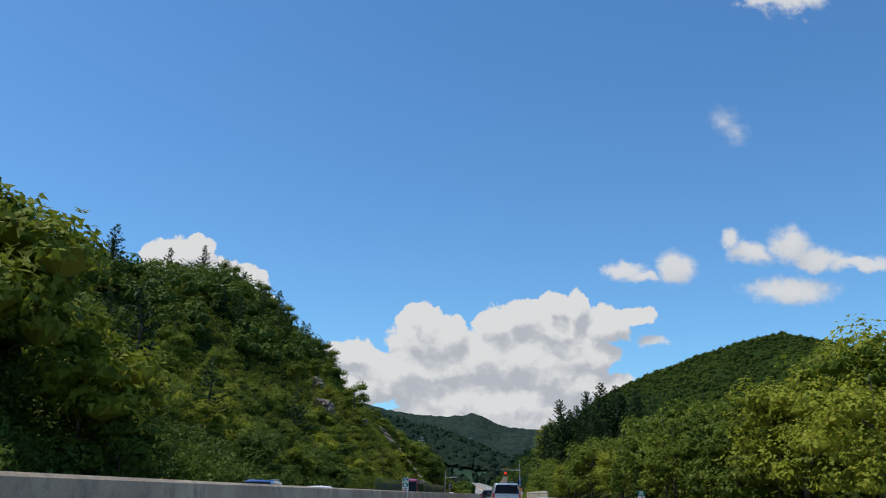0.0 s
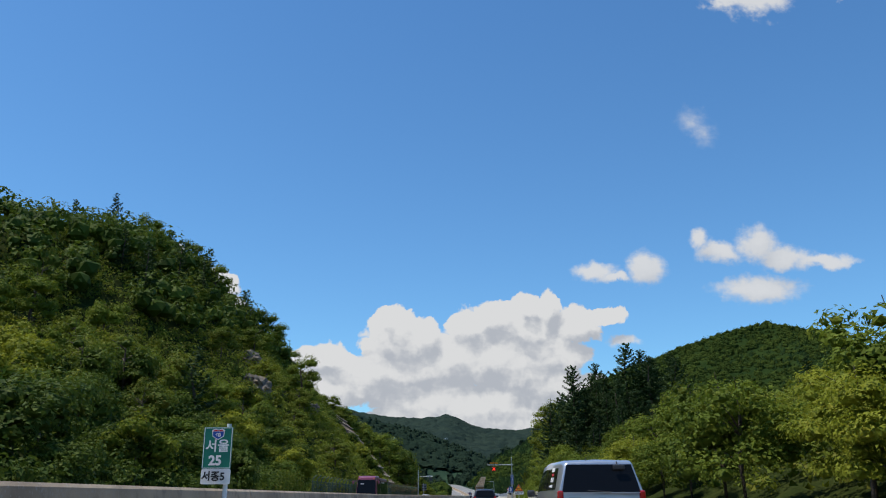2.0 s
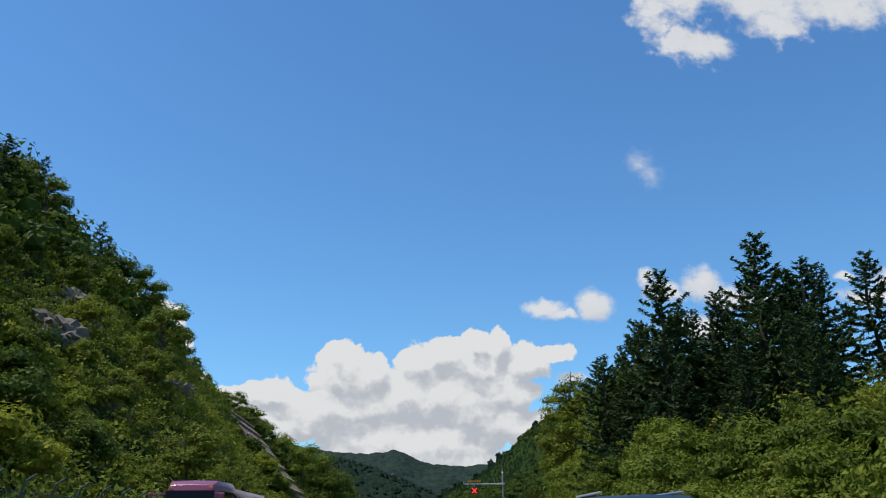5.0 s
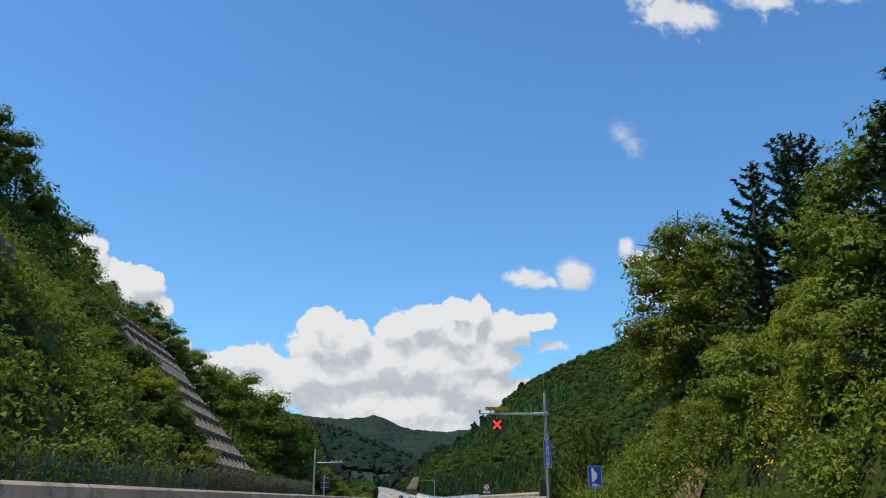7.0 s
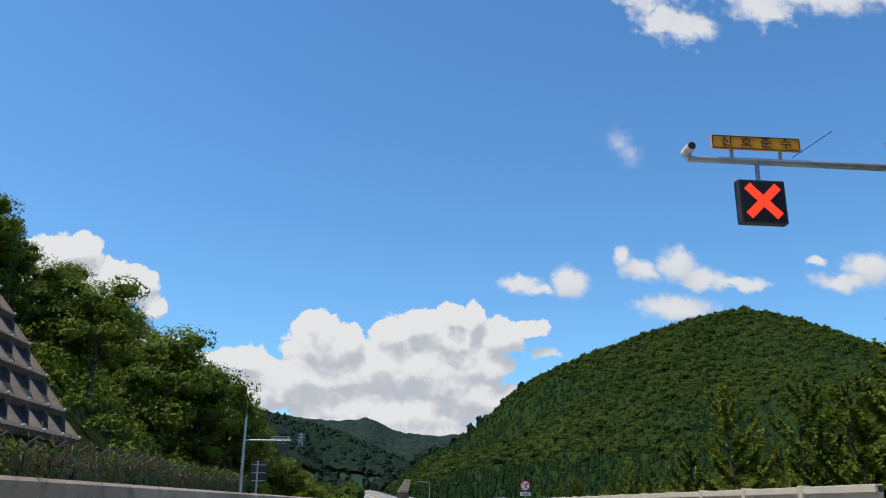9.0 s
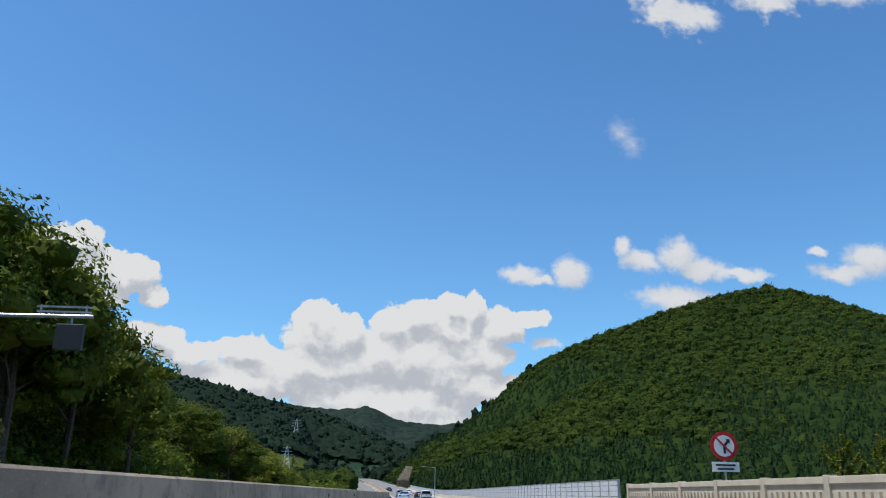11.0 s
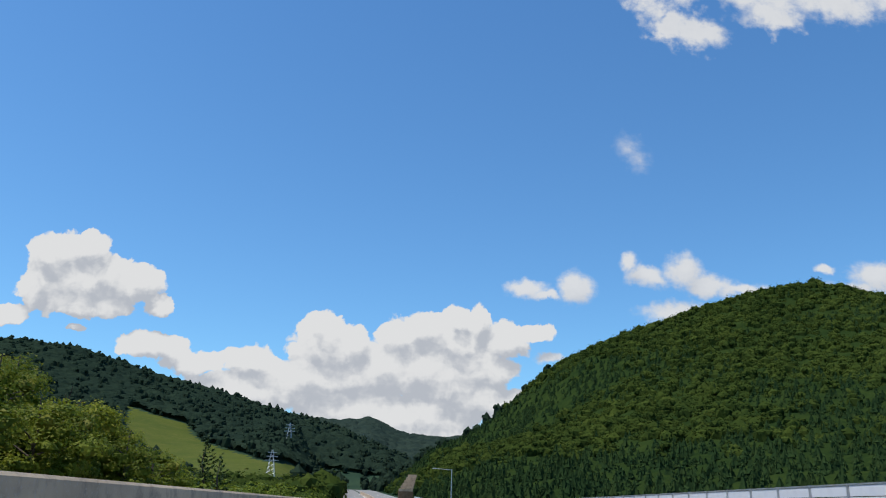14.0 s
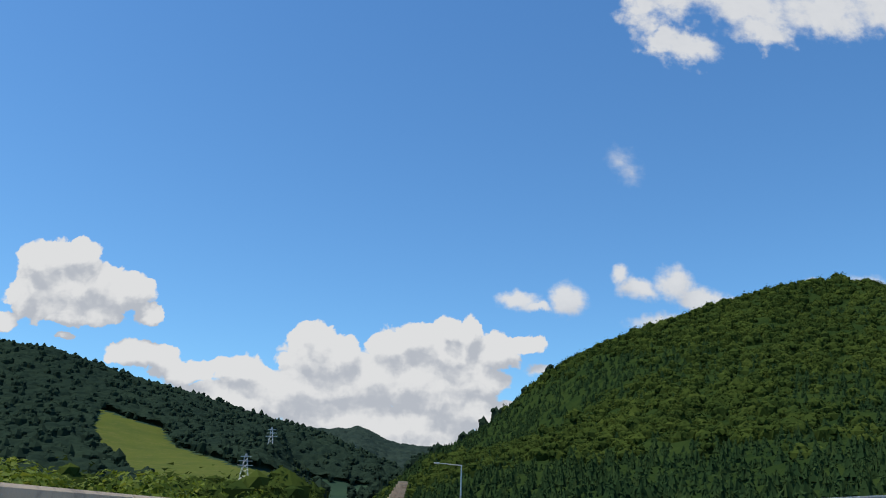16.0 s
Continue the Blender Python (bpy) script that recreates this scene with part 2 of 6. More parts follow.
# Distance haze on the range is put into this bluish leaf colour.
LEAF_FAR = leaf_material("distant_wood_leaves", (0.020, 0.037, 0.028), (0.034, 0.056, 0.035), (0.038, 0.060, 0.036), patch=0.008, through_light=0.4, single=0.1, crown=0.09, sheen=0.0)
# Air haze over the farthest ridge, painted as a bluer leaf colour.
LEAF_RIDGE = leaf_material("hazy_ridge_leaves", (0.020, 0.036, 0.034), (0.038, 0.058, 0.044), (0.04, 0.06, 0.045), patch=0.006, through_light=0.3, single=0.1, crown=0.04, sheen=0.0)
BARK = material("bark", (0.10, 0.075, 0.055), 0.9, spots=((9, (0.05, 0.038, 0.03), 0.4, 0.65),), bump=0.6, bump_scale=18)
EARTH = material("undergrowth_soil", (0.024, 0.034, 0.008), 1.0, spots=((0.25, (0.040, 0.046, 0.012), 0.42, 0.62), (2.5, (0.016, 0.024, 0.006), 0.4, 0.6), (14, (0.045, 0.055, 0.014), 0.55, 0.7)), bump=1.0, bump_scale=2.5, spec=0.03)
# Floor of the far woods, with the range's blue haze mixed into its colour.
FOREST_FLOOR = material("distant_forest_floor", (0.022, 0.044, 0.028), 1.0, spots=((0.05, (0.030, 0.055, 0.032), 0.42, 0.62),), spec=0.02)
MEADOW = material("meadow_grass", (0.070, 0.086, 0.016), 0.95, spots=((0.03, (0.052, 0.072, 0.014), 0.42, 0.6), (0.12, (0.085, 0.092, 0.022), 0.5, 0.65), (0.6, (0.05, 0.066, 0.014), 0.5, 0.7)), bump=0.8, bump_scale=1.2, spec=0.03)
ASPHALT = material("asphalt", (0.17, 0.165, 0.155), 0.85, spots=((0.35, (0.21, 0.205, 0.19), 0.4, 0.65), (60, (0.27, 0.26, 0.25), 0.58, 0.7)), bump=0.25, bump_scale=120)
CONCRETE = material("weathered_concrete", (0.47, 0.36, 0.245), 0.85, spots=((0.5, (0.29, 0.215, 0.145), 0.4, 0.62), (4, (0.19, 0.155, 0.12), 0.52, 0.72), (35, (0.40, 0.34, 0.28), 0.55, 0.7)), bump=0.3, bump_scale=25)
PALE_CONCRETE = material("pale_concrete", (0.52, 0.47, 0.38), 0.85, spots=((0.7, (0.42, 0.38, 0.30), 0.42, 0.62), (9, (0.33, 0.30, 0.25), 0.58, 0.75)), bump=0.25, bump_scale=30)
GALVANISED = material("galvanised_steel", (0.50, 0.52, 0.54), 0.42, 0.8, spots=((6, (0.38, 0.40, 0.42), 0.45, 0.65),), bump=0.05, bump_scale=40)


# ---------------- the lie of the land ----------------
def curve_through(points):
    """A smooth line through (y, value) points (monotone in y); straight past both ends."""
    ys, vs = np.array(points, float).T
    d = np.gradient(vs, ys)

    def f(y):
        y = np.asarray(y, float)
        i = np.clip(np.searchsorted(ys, y) - 1, 0, len(ys) - 2)
        h = ys[i + 1] - ys[i]
        u = (y - ys[i]) / h
        uc = np.clip(u, 0, 1)
        out = (vs[i] * (1 + 2 * uc) * (1 - uc) ** 2 + d[i] * h * uc * (1 - uc) ** 2 + vs[i + 1] * uc ** 2 * (3 - 2 * uc) + d[i + 1] * h * uc ** 2 * (uc - 1))
        return out + np.where(u < 0, d[i] * h * u, 0) + np.where(u > 1, d[i + 1] * h * (u - 1), 0)
    return f


# middle of the camera's lane, and the road's level far ahead
lane = curve_through([(-80, 3.0), (0, 0.0), (40, -1.48), (58, -2.03), (104, -2.69), (145, -1.8), (186, -0.4), (237, 1.44), (280, 3.0), (323, 4.56), (420, 7.0), (560, 4.0), (740, -4.0), (950, -15.0), (1100, -25.0), (1500, -60), (5000, -60)])
level = curve_through([(-80, 0), (0, 0), (200, 0), (300, 0), (340, 0), (420, 0.3), (600, 4.0), (950, 13.0), (1150, 15), (1500, 15), (5000, 15)])
hill_right = curve_through([(-40, 2), (0, 10), (40, 26), (60, 36), (80, 53), (100, 73), (120, 90), (150, 107), (180, 119), (210, 130), (240, 140), (270, 148), (288, 151), (305, 149), (330, 144), (360, 134), (400, 116), (480, 80), (620, 40), (800, 10), (1000, 4)])
range_left = curve_through([(-1400, 184), (-800, 190), (-435, 181), (-376, 175), (-333, 162), (-261, 142), (-189, 125), (-117, 93), (-45, 70), (0, 53), (60, 32), (140, 8), (300, 0), (1000, 0), (4000, 0)])
ridge_far = curve_through([(-3000, 330), (-900, 330), (-475, 320), (-365, 295), (-240, 272), (-126, 252), (-70, 256), (-18, 264), (40, 246), (100, 231), (170, 226), (242, 226), (315, 236), (500, 220), (900, 300), (3000, 300)])


def smooth(a, b, x):
    u = np.clip((np.asarray(x, float) - a) / (b - a), 0, 1)
    return u * u * (3 - 2 * u)


def waves(x, y, scale, seed):
    """Cheap smooth unevenness, about -1 to 1."""
    r = np.random.RandomState(seed)
    out = 0
    for k in range(5):
        a, p, q = r.uniform(0, 6.28), r.uniform(0, 6.28), r.uniform(0.7, 1.9)
        out = out + np.sin((x * math.cos(a) + y * math.sin(a)) * q / scale + p)
    return out / 3.2


def soft_min(a, b, k):
    """The lesser of two heights, with a rounded edge."""
    low = np.minimum(a, b)
    return low - k * np.log(1 + np.exp(-np.abs(a - b) / k))


def on_grid_wall(s, y):
    """1 where the concrete grid wall covers the cutting's slope."""
    run = np.clip(-13.6 - s, 0, None)
    return smooth(196 + 0.5 * run, 199 + 0.5 * run, y) * (1 - smooth(216 + 0.66 * run, 220 + 0.66 * run, y)) * (1 - smooth(13, 14.5, run)) * smooth(0.2, 1.0, run)


def land(x, y):
    """Height of the ground."""
    x, y = np.asarray(x, float), np.asarray(y, float)
    s = x - lane(y)
    z = level(y) * (1 - smooth(40, 160, np.abs(s)))
    verge = smooth(-13.2, -16, s) + smooth(10.6, 14, s)
    # valley floor beside the road
    z = z - 0.12 + verge * (-1.5 + 0.6 * waves(x, y, 23, 1))
    # steep cutting beside the opposite carriageway, ending in a nose
    run = np.clip(-13.6 - s, 0, None)
    edge = 216 + 12 * smooth(2, 18, run) - 20 * smooth(20, 40, run) + 4 * waves(x, y, 14, 2) * smooth(20, 30, run)
    nose = 1 - smooth(0, 34, y - edge)
    top = 44 + 8.5 * smooth(165, 196, y) + 6 * smooth(60, 130, run) + 2 * waves(x, y, 30, 3)
    steep = smooth(125, 178, y)
    cut = soft_min(soft_min(run * 2.4, 1.6 + steep + run * (0.54 + 0.50 * steep), 0.8), top, 3.5)
    z = z + nose * (np.clip(cut, 0, None) + smooth(3, 12, run) * 1.2 * waves(x, y, 8, 4) * (1 - on_grid_wall(s, y)) - 1.2 * on_grid_wall(s, y))
    # wooded shoulder past the nose
    past = smooth(200, 240, y) * (1 - 0.55 * smooth(275, 345, y)) * (1 - smooth(345, 430, y))
    z = z + soft_min(run * 0.74, 20.0 + 0 * run, 3.0) * past * (1 - nose)
    # bank beside the outer shoulder
    run = np.clip(s - 10.2, 0, None)
    bank = (1 - smooth(166, 208, y - 0.4 * run)) * (0.35 + 0.65 * smooth(20, 110, y))
    z = z + bank * 11.5 * (1 - np.exp(-run * (0.085 + 0.115 * smooth(112, 150, y)))) * (1 + 0.12 * waves(x, y, 12, 5))
    # wooded hill on the outer side
    u = np.clip((y - 335) / (780 - 335), 0, 1)
    hill = hill_right(x) * u ** 1.5 * (1 - smooth(800, 1250, y)) * smooth(9, 45, s)
    z = z + hill * (1 + 0.05 * waves(x, y, 40, 6) * (1 - u * u))
    # wooded range on the inner side
    u = np.clip((y - 560) / (1300 - 560), 0, 1)
    apart = np.maximum(smooth(-12, -60, s), smooth(1020, 1200, y))
    z = z + apart * range_left(x) * u ** 1.35 * (1 - smooth(1350, 2100, y)) * (1 + 0.07 * waves(x, y, 90, 7) * (1 - u * u))
    # far ridge across the valley
    z = z + ridge_far(x) * smooth(1900, 3200, y) * (1 - 0.6 * smooth(3300, 4600, y)) * (1 + 0.02 * waves(x, y, 160, 8))
    return z


def mesh_object(name, verts, faces, mat, parent=None, smooth_shade=False):
    me = bpy.data.meshes.new(name)
    me.from_pydata([tuple(v) for v in verts] if not isinstance(verts, np.ndarray) else verts.tolist(), [], faces if not isinstance(faces, np.ndarray) else faces.tolist())
    me.materials.append(mat)
    if smooth_shade:
        me.shade_smooth()
    ob = new(name, me)
    ob.parent = parent
    return ob


def spread(*stretches):
    """Grid lines: (from, to, step) stretches end to end."""
    out = []
    for a, b, step in stretches:
        out.extend(np.arange(a, b, step))
    return np.array(out + [stretches[-1][1]], float)


MEADOW_EDGE = ((-240, 1085), (-175, 1047), (-117, 912), (-64, 806), (-47, 900), (-33, 760), (-40, 640), (-70, 640), (-112, 742), (-166, 870), (-215, 1000))


def on_meadow(x, y):
    """The open grassy slope below the range (inside its edge)."""
    x, y = x + 3 * waves(x, y, 12, 9), y + 5 * waves(x, y, 15, 10)
    inside = np.zeros(np.shape(x), bool)
    for (xa, ya), (xb, yb) in zip(MEADOW_EDGE, MEADOW_EDGE[1:] + MEADOW_EDGE[:1]):
        inside ^= ((ya > y) != (yb > y)) & (x < (xb - xa) * (y - ya) / (yb - ya) + xa)
    return inside


def make_ground():
    xs = spread((-3600, -1200, 200), (-1200, -500, 50), (-500, -260, 14), (-260, -60, 5), (-60, -10, 1.6), (-10, 14, 1.2), (14, 60, 2.2), (60, 480, 10), (480, 1200, 60), (1200, 3600, 200))
    ys = spread((-300, -40, 20), (-40, 300, 3), (300, 480, 6), (480, 600, 14), (600, 1100, 8), (1100, 1300, 14), (1300, 3300, 55), (3300, 4800, 150))
    gx, gy = np.meshgrid(xs, ys)
    verts = np.stack([gx.ravel(), gy.ravel(), land(gx, gy).ravel()], 1)
    i = np.arange(len(ys) - 1)[:, None] * len(xs) + np.arange(len(xs) - 1)[None]
    faces = np.stack([i, i + 1, i + len(xs) + 1, i + len(xs)], -1).reshape(-1, 4)
    ob = mesh_object("ground", verts, faces, EARTH, smooth_shade=True)
    ob.data.materials.append(MEADOW)
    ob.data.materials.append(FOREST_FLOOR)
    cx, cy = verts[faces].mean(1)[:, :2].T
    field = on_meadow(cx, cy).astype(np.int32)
    # Far ground takes the floor colour that has haze painted in.
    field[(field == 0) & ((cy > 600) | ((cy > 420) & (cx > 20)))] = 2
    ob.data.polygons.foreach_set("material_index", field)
    return tagged(ob, "green grassy and wooded ground of a mountain valley", "ground", kind="structure")


make_ground()


def ribbon(name, s0, s1, y0, y1, lift, mat, step=6.0):
    """A strip of road surface that follows the lane."""
    ys = np.arange(y0, y1 + step, step)
    a, z = lane(ys), level(ys) + lift
    n = len(ys)
    verts = np.concatenate([np.stack([a + s0, ys, z], 1), np.stack([a + s1, ys, z], 1)])
    i = np.arange(n - 1)
    return mesh_object(name, verts, np.stack([i, i + n, i + n + 1, i + 1], 1), mat)


tagged(ribbon("road", -2.2, 10.6, -60, 1080, 0.0, ASPHALT), "grey asphalt expressway carriageway with white lane markings", "road", kind="structure")
tagged(ribbon("road", -12.2, -3.0, -60, 1080, 0.0, ASPHALT), "grey asphalt opposite carriageway behind the barrier", "road", kind="structure")


def sweep(name, profile, y0, y1, mat, step=4.0, closed=True, offset=0.0):
    """A wall or rail: a section of (offset from the lane, height) drawn along the road."""
    ys = np.linspace(y0, y1, max(2, int(abs(y1 - y0) / step) + 1))
    base, z = lane(ys) + offset, level(ys)
    k, n = len(profile), len(ys)
    verts = [(base[i] + s, ys[i], z[i] + h) for i in range(n) for s, h in profile]
    faces = [(i * k + j, i * k + (j + 1) % k, (i + 1) * k + (j + 1) % k, (i + 1) * k + j) for i in range(n - 1) for j in range(k if closed else k - 1)]
    if closed:
        faces += [tuple(range(k))[::-1], tuple((n - 1) * k + j for j in range(k))]
    return mesh_object(name, verts, faces, mat)


# ---------------- foliage ----------------
def leaf_cards(centres, normals, length, rng, droop=0.0, slim=0.55, loose=0.45, three=False, run=None):
    """Small four-cornered leaf sprays at the centres, roughly facing along the normals."""
    n = len(centres)
    nrm = normals + rng.normal(0, loose, (n, 3))
    nrm /= np.linalg.norm(nrm, axis=1, keepdims=True) + 1e-9
    along = rng.normal(0, 1, (n, 3)) if run is None else run + rng.normal(0, 0.35, (n, 3))
    along[:, 2] -= droop
    along -= nrm * (along * nrm).sum(1, keepdims=True)
    along /= np.linalg.norm(along, axis=1, keepdims=True) + 1e-9
    side = np.cross(nrm, along)
    size = (length * rng.uniform(0.6, 1.35, n))[:, None]
    if three:
        return np.stack([centres - along * size * 0.45 + side * size * slim * 0.5, centres - along * size * 0.45 - side * size * slim * 0.5, centres + along * size * 0.6], 1).reshape(-1, 3)
    v = np.stack([centres - along * size * 0.5, centres + side * size * slim * 0.5 - along * size * 0.05 + nrm * size * 0.10,
                  centres + along * size * 0.5, centres - side * size * slim * 0.5 + nrm * size * 0.10], 1)
    return v.reshape(-1, 3)


def cards_mesh(name, verts, mat, extra=None, corners=4):
    """One mesh of leaf cards (and, with extra, also triangles given as verts, faces)."""
    n = len(verts) // corners
    allv, loops = verts, np.arange(n * corners, dtype=np.int32)
    starts, totals = np.arange(n, dtype=np.int32) * corners, np.full(n, corners, np.int32)
    if extra is not None and len(extra[0]):
        ev, ef = extra
        allv = np.concatenate([verts, ev])
        starts = np.concatenate([starts, n * corners + np.arange(len(ef), dtype=np.int32) * 3])
        totals = np.concatenate([totals, np.full(len(ef), 3, np.int32)])
        loops = np.concatenate([loops, (ef + n * corners).ravel().astype(np.int32)])
    me = bpy.data.meshes.new(name)
    me.vertices.add(len(allv))
    me.vertices.foreach_set("co", allv.astype(np.float32).ravel())
    me.loops.add(len(loops))
    me.loops.foreach_set("vertex_index", loops)
    me.polygons.add(len(starts))
    me.polygons.foreach_set("loop_start", starts)
    me.polygons.foreach_set("loop_total", totals)
    me.update(calc_edges=True)
    me.shade_flat()
    me.materials.append(mat)
    return me


def on_ball(n, rng, low=-0.35):
    """n directions on a ball, its underside left out."""
    z = rng.uniform(low, 1, n)
    a = rng.uniform(0, 2 * math.pi, n)
    r = np.sqrt(1 - z * z)
    return np.stack([r * np.cos(a), r * np.sin(a), z], 1)


def ico(sub=1):
    bm = bmesh.new()
    bmesh.ops.create_icosphere(bm, subdivisions=sub, radius=1)
    v = np.array([q.co[:] for q in bm.verts])
    f = np.array([[q.index for q in t.verts] for t in bm.faces])
    bm.free()
    return v, f


BALL = ico(1)


def balls(centres, radii, rng, squash=0.8):
    """Rough inner masses of crowns."""
    v, f = BALL
    n, k = len(centres), len(v)
    jit = 1 + rng.uniform(-0.28, 0.28, (n, k, 1))
    allv = centres[:, None] + v[None] * np.array([1, 1, squash]) * radii[:, None, None] * jit
    return allv.reshape(-1, 3), (f[None] + (np.arange(n) * k)[:, None, None]).reshape(-1, 3)


def broad_crown(rng, height, radius, cards, length, lobes=16, low=0.28, three=False, pad=1.0):
    """Leafy pads round a trunk at the origin, thick above and open below, and their inner masses."""
    c = on_ball(lobes, rng, -0.6) * rng.uniform(0.5, 0.86, (lobes, 1))
    half = height * (1 - low) * 0.5
    centre = np.stack([c[:, 0] * radius, c[:, 1] * radius, height - half + c[:, 2] * half], 1)
    rad = radius * pad * rng.uniform(0.24, 0.46, lobes)
    flat = rng.uniform(0.62, 0.95, lobes)
    pick = rng.choice(lobes, cards, p=rad ** 2 / (rad ** 2).sum())
    d = on_ball(cards, rng, -0.3)
    ragged = 1 + 0.2 * np.sin(np.arctan2(d[:, 1], d[:, 0]) * 3 + pick * 1.7) + 0.15 * np.sin(d[:, 2] * 7 + pick)
    pos = centre[pick] + d * (rad[pick] * rng.uniform(0.82, 1.08, cards) * ragged)[:, None] * np.stack([np.ones(cards), np.ones(cards), flat[pick]], 1)
    nrm = d * np.array([1, 1, 1.4]) + np.array([0, 0, 0.25])
    return leaf_cards(pos, nrm, length, rng, three=three, slim=0.8 if three else 0.5, loose=0.4, droop=0.5), balls(centre, rad * (0.62 if pad == 1 else 0.45), rng, 0.6)


def conifer_crown(rng, height, radius, cards, length, low=0.06, rising=0.0):
    """Single boughs round a leader, each a flat feather of sprays with a lifted tip, and gaps between them."""
    boughs = int(height * 5.5)
    t = ((np.arange(boughs) + rng.uniform(0, 1, boughs)) / boughs) ** 0.92
    z0 = height * (low + (0.985 - low) * t)
    a0 = np.arange(boughs) * 2.4 + rng.normal(0, 0.35, boughs)
    reach = radius * ((1 - t) ** 0.8) * rng.uniform(0.5, 1.2, boughs) + 0.03 * height
    pick = rng.choice(boughs, cards, p=(reach ** 1.4 + 0.05) / (reach ** 1.4 + 0.05).sum())
    q = rng.uniform(0.04, 1, cards) ** 0.75
    r = reach[pick] * q
    side = rng.choice([-1.0, 1.0], cards)
    wide = side * np.abs(rng.normal(0, 0.5, cards)) * (0.06 + 0.30 * reach[pick] * (1.04 - q) * np.minimum(1, q * 2.5))
    a = a0[pick]
    lean = -0.42 + 0.85 * t[pick] ** 1.5 + rising
    z = z0[pick] + lean * r + 0.34 * r * q * q - np.abs(wide) * 0.30 + rng.normal(0, 0.05, cards)
    pos = np.stack([r * np.cos(a) - wide * np.sin(a), r * np.sin(a) + wide * np.cos(a), z], 1)
    turned = a + side * 0.75
    run = np.stack([np.cos(turned), np.sin(turned), lean * 0.5 + 0.3 * q], 1)
    nrm = np.stack([np.cos(a) * 0.25, np.sin(a) * 0.25, np.ones(cards)], 1)
    return leaf_cards(pos, nrm, length, rng, droop=0.12, slim=0.40, three=True, run=run)


def tube(points, radii, sides=7):
    """Tapered limb along the points."""
    v, f = [], []
    pts = [Vector(p) for p in points]
    for i, p in enumerate(pts):
        d = (pts[min(i + 1, len(pts) - 1)] - pts[max(i - 1, 0)]).normalized()
        q = d.to_track_quat("Z", "Y")
        for k in range(sides):
            a = 2 * math.pi * k / sides
            v.append(p + q @ Vector((math.cos(a) * radii[i], math.sin(a) * radii[i], 0)))
    for i in range(len(pts) - 1):
        for k in range(sides):
            f.append((i * sides + k, i * sides + (k + 1) % sides, (i + 1) * sides + (k + 1) % sides, (i + 1) * sides + k))
    f.append(tuple(range(sides))[::-1])
    f.append(tuple((len(pts) - 1) * sides + k for k in range(sides)))
    return v, f


def trunk_mesh(rng, height, radius, limbs, spread_to):
    v, f = tube([(0, 0, -0.6), (rng.normal(0, 0.1), rng.normal(0, 0.1), height * 0.35), (rng.normal(0, 0.25), rng.normal(0, 0.25), height * 0.7), (0, 0, height * 0.95)], [radius, radius * 0.8, radius * 0.45, radius * 0.12])
    for _ in range(limbs):
        z, a = height * rng.uniform(0.25, 0.75), rng.uniform(0, 6.28)
        r = spread_to * rng.uniform(0.35, 0.62)
        lv, lf = tube([(0, 0, z), (math.cos(a) * r * 0.5, math.sin(a) * r * 0.5, z + r * 0.35), (math.cos(a) * r, math.sin(a) * r, z + r * 0.55)], [radius * 0.4, radius * 0.25, radius * 0.06], 5)
        f += [tuple(i + len(v) for i in q) for q in lf]
        v += lv
    me = bpy.data.meshes.new("trunk")
    me.from_pydata([tuple(p) for p in v], [], f)
    me.materials.append(BARK)
    return me


def tree_model(name, kind, height, radius, cards, length, mat, seed, label, group, lobes=16, low=0.28, three=False, pad=1.0):
    """An Empty at the foot with a trunk and a crown; stands at the origin until it is moved."""
    rng = np.random.RandomState(seed)
    root = new(name)
    root["tall"] = float(height)
    tagged(root, label, "tree" if "tree" in name or "conifer" in name else "shrub", group)
    if kind in ("conifer", "larch"):
        crown = cards_mesh("crown", conifer_crown(rng, height, radius, cards, length, 0.06, 0.55 if kind == "larch" else 0.0), mat, None, 3)
        limbs = 0
    else:
        leaves, inner = broad_crown(rng, height, radius, cards, length, lobes, low, three, pad)
        crown = cards_mesh("crown", leaves, mat, inner, 3 if three else 4)
        limbs = 0 if name == "shrub" else 7
    ob = new("trunk", trunk_mesh(rng, height * (0.6 if name == "shrub" else 1.0), 0.02 * height + 0.03, limbs, radius))
    ob.parent = root
    ob = new("crown", crown)
    ob.parent = root
    return root


def plant(models, spots, rng, size=(0.8, 1.25)):
    """Set copies of the models at (x, y[, model[, height of the top]]) on the ground; the first use of a model moves the model itself."""
    used = set()
    for x, y, *more in spots:
        k = more[0] if more else rng.randint(len(models))
        z = float(land(x, y)) - 0.1
        sc = max(0.25, (more[1] - z) / models[k]["tall"]) if len(more) > 1 else rng.uniform(*size)
        m = Matrix.Translation((x, y, z)) @ Matrix.Rotation(rng.uniform(0, 6.28), 4, "Z") @ Matrix.Diagonal((sc * rng.uniform(0.9, 1.1), sc * rng.uniform(0.9, 1.1), sc, 1))
        if k in used:
            ob = copy_thing(models[k], m)
            ob.matrix_basis = m
        else:
            models[k].matrix_basis = m
            used.add(k)
    for k, model in enumerate(models):
        if k not in used:
            for o in (*model.children_recursive, model):
                bpy.data.objects.remove(o)


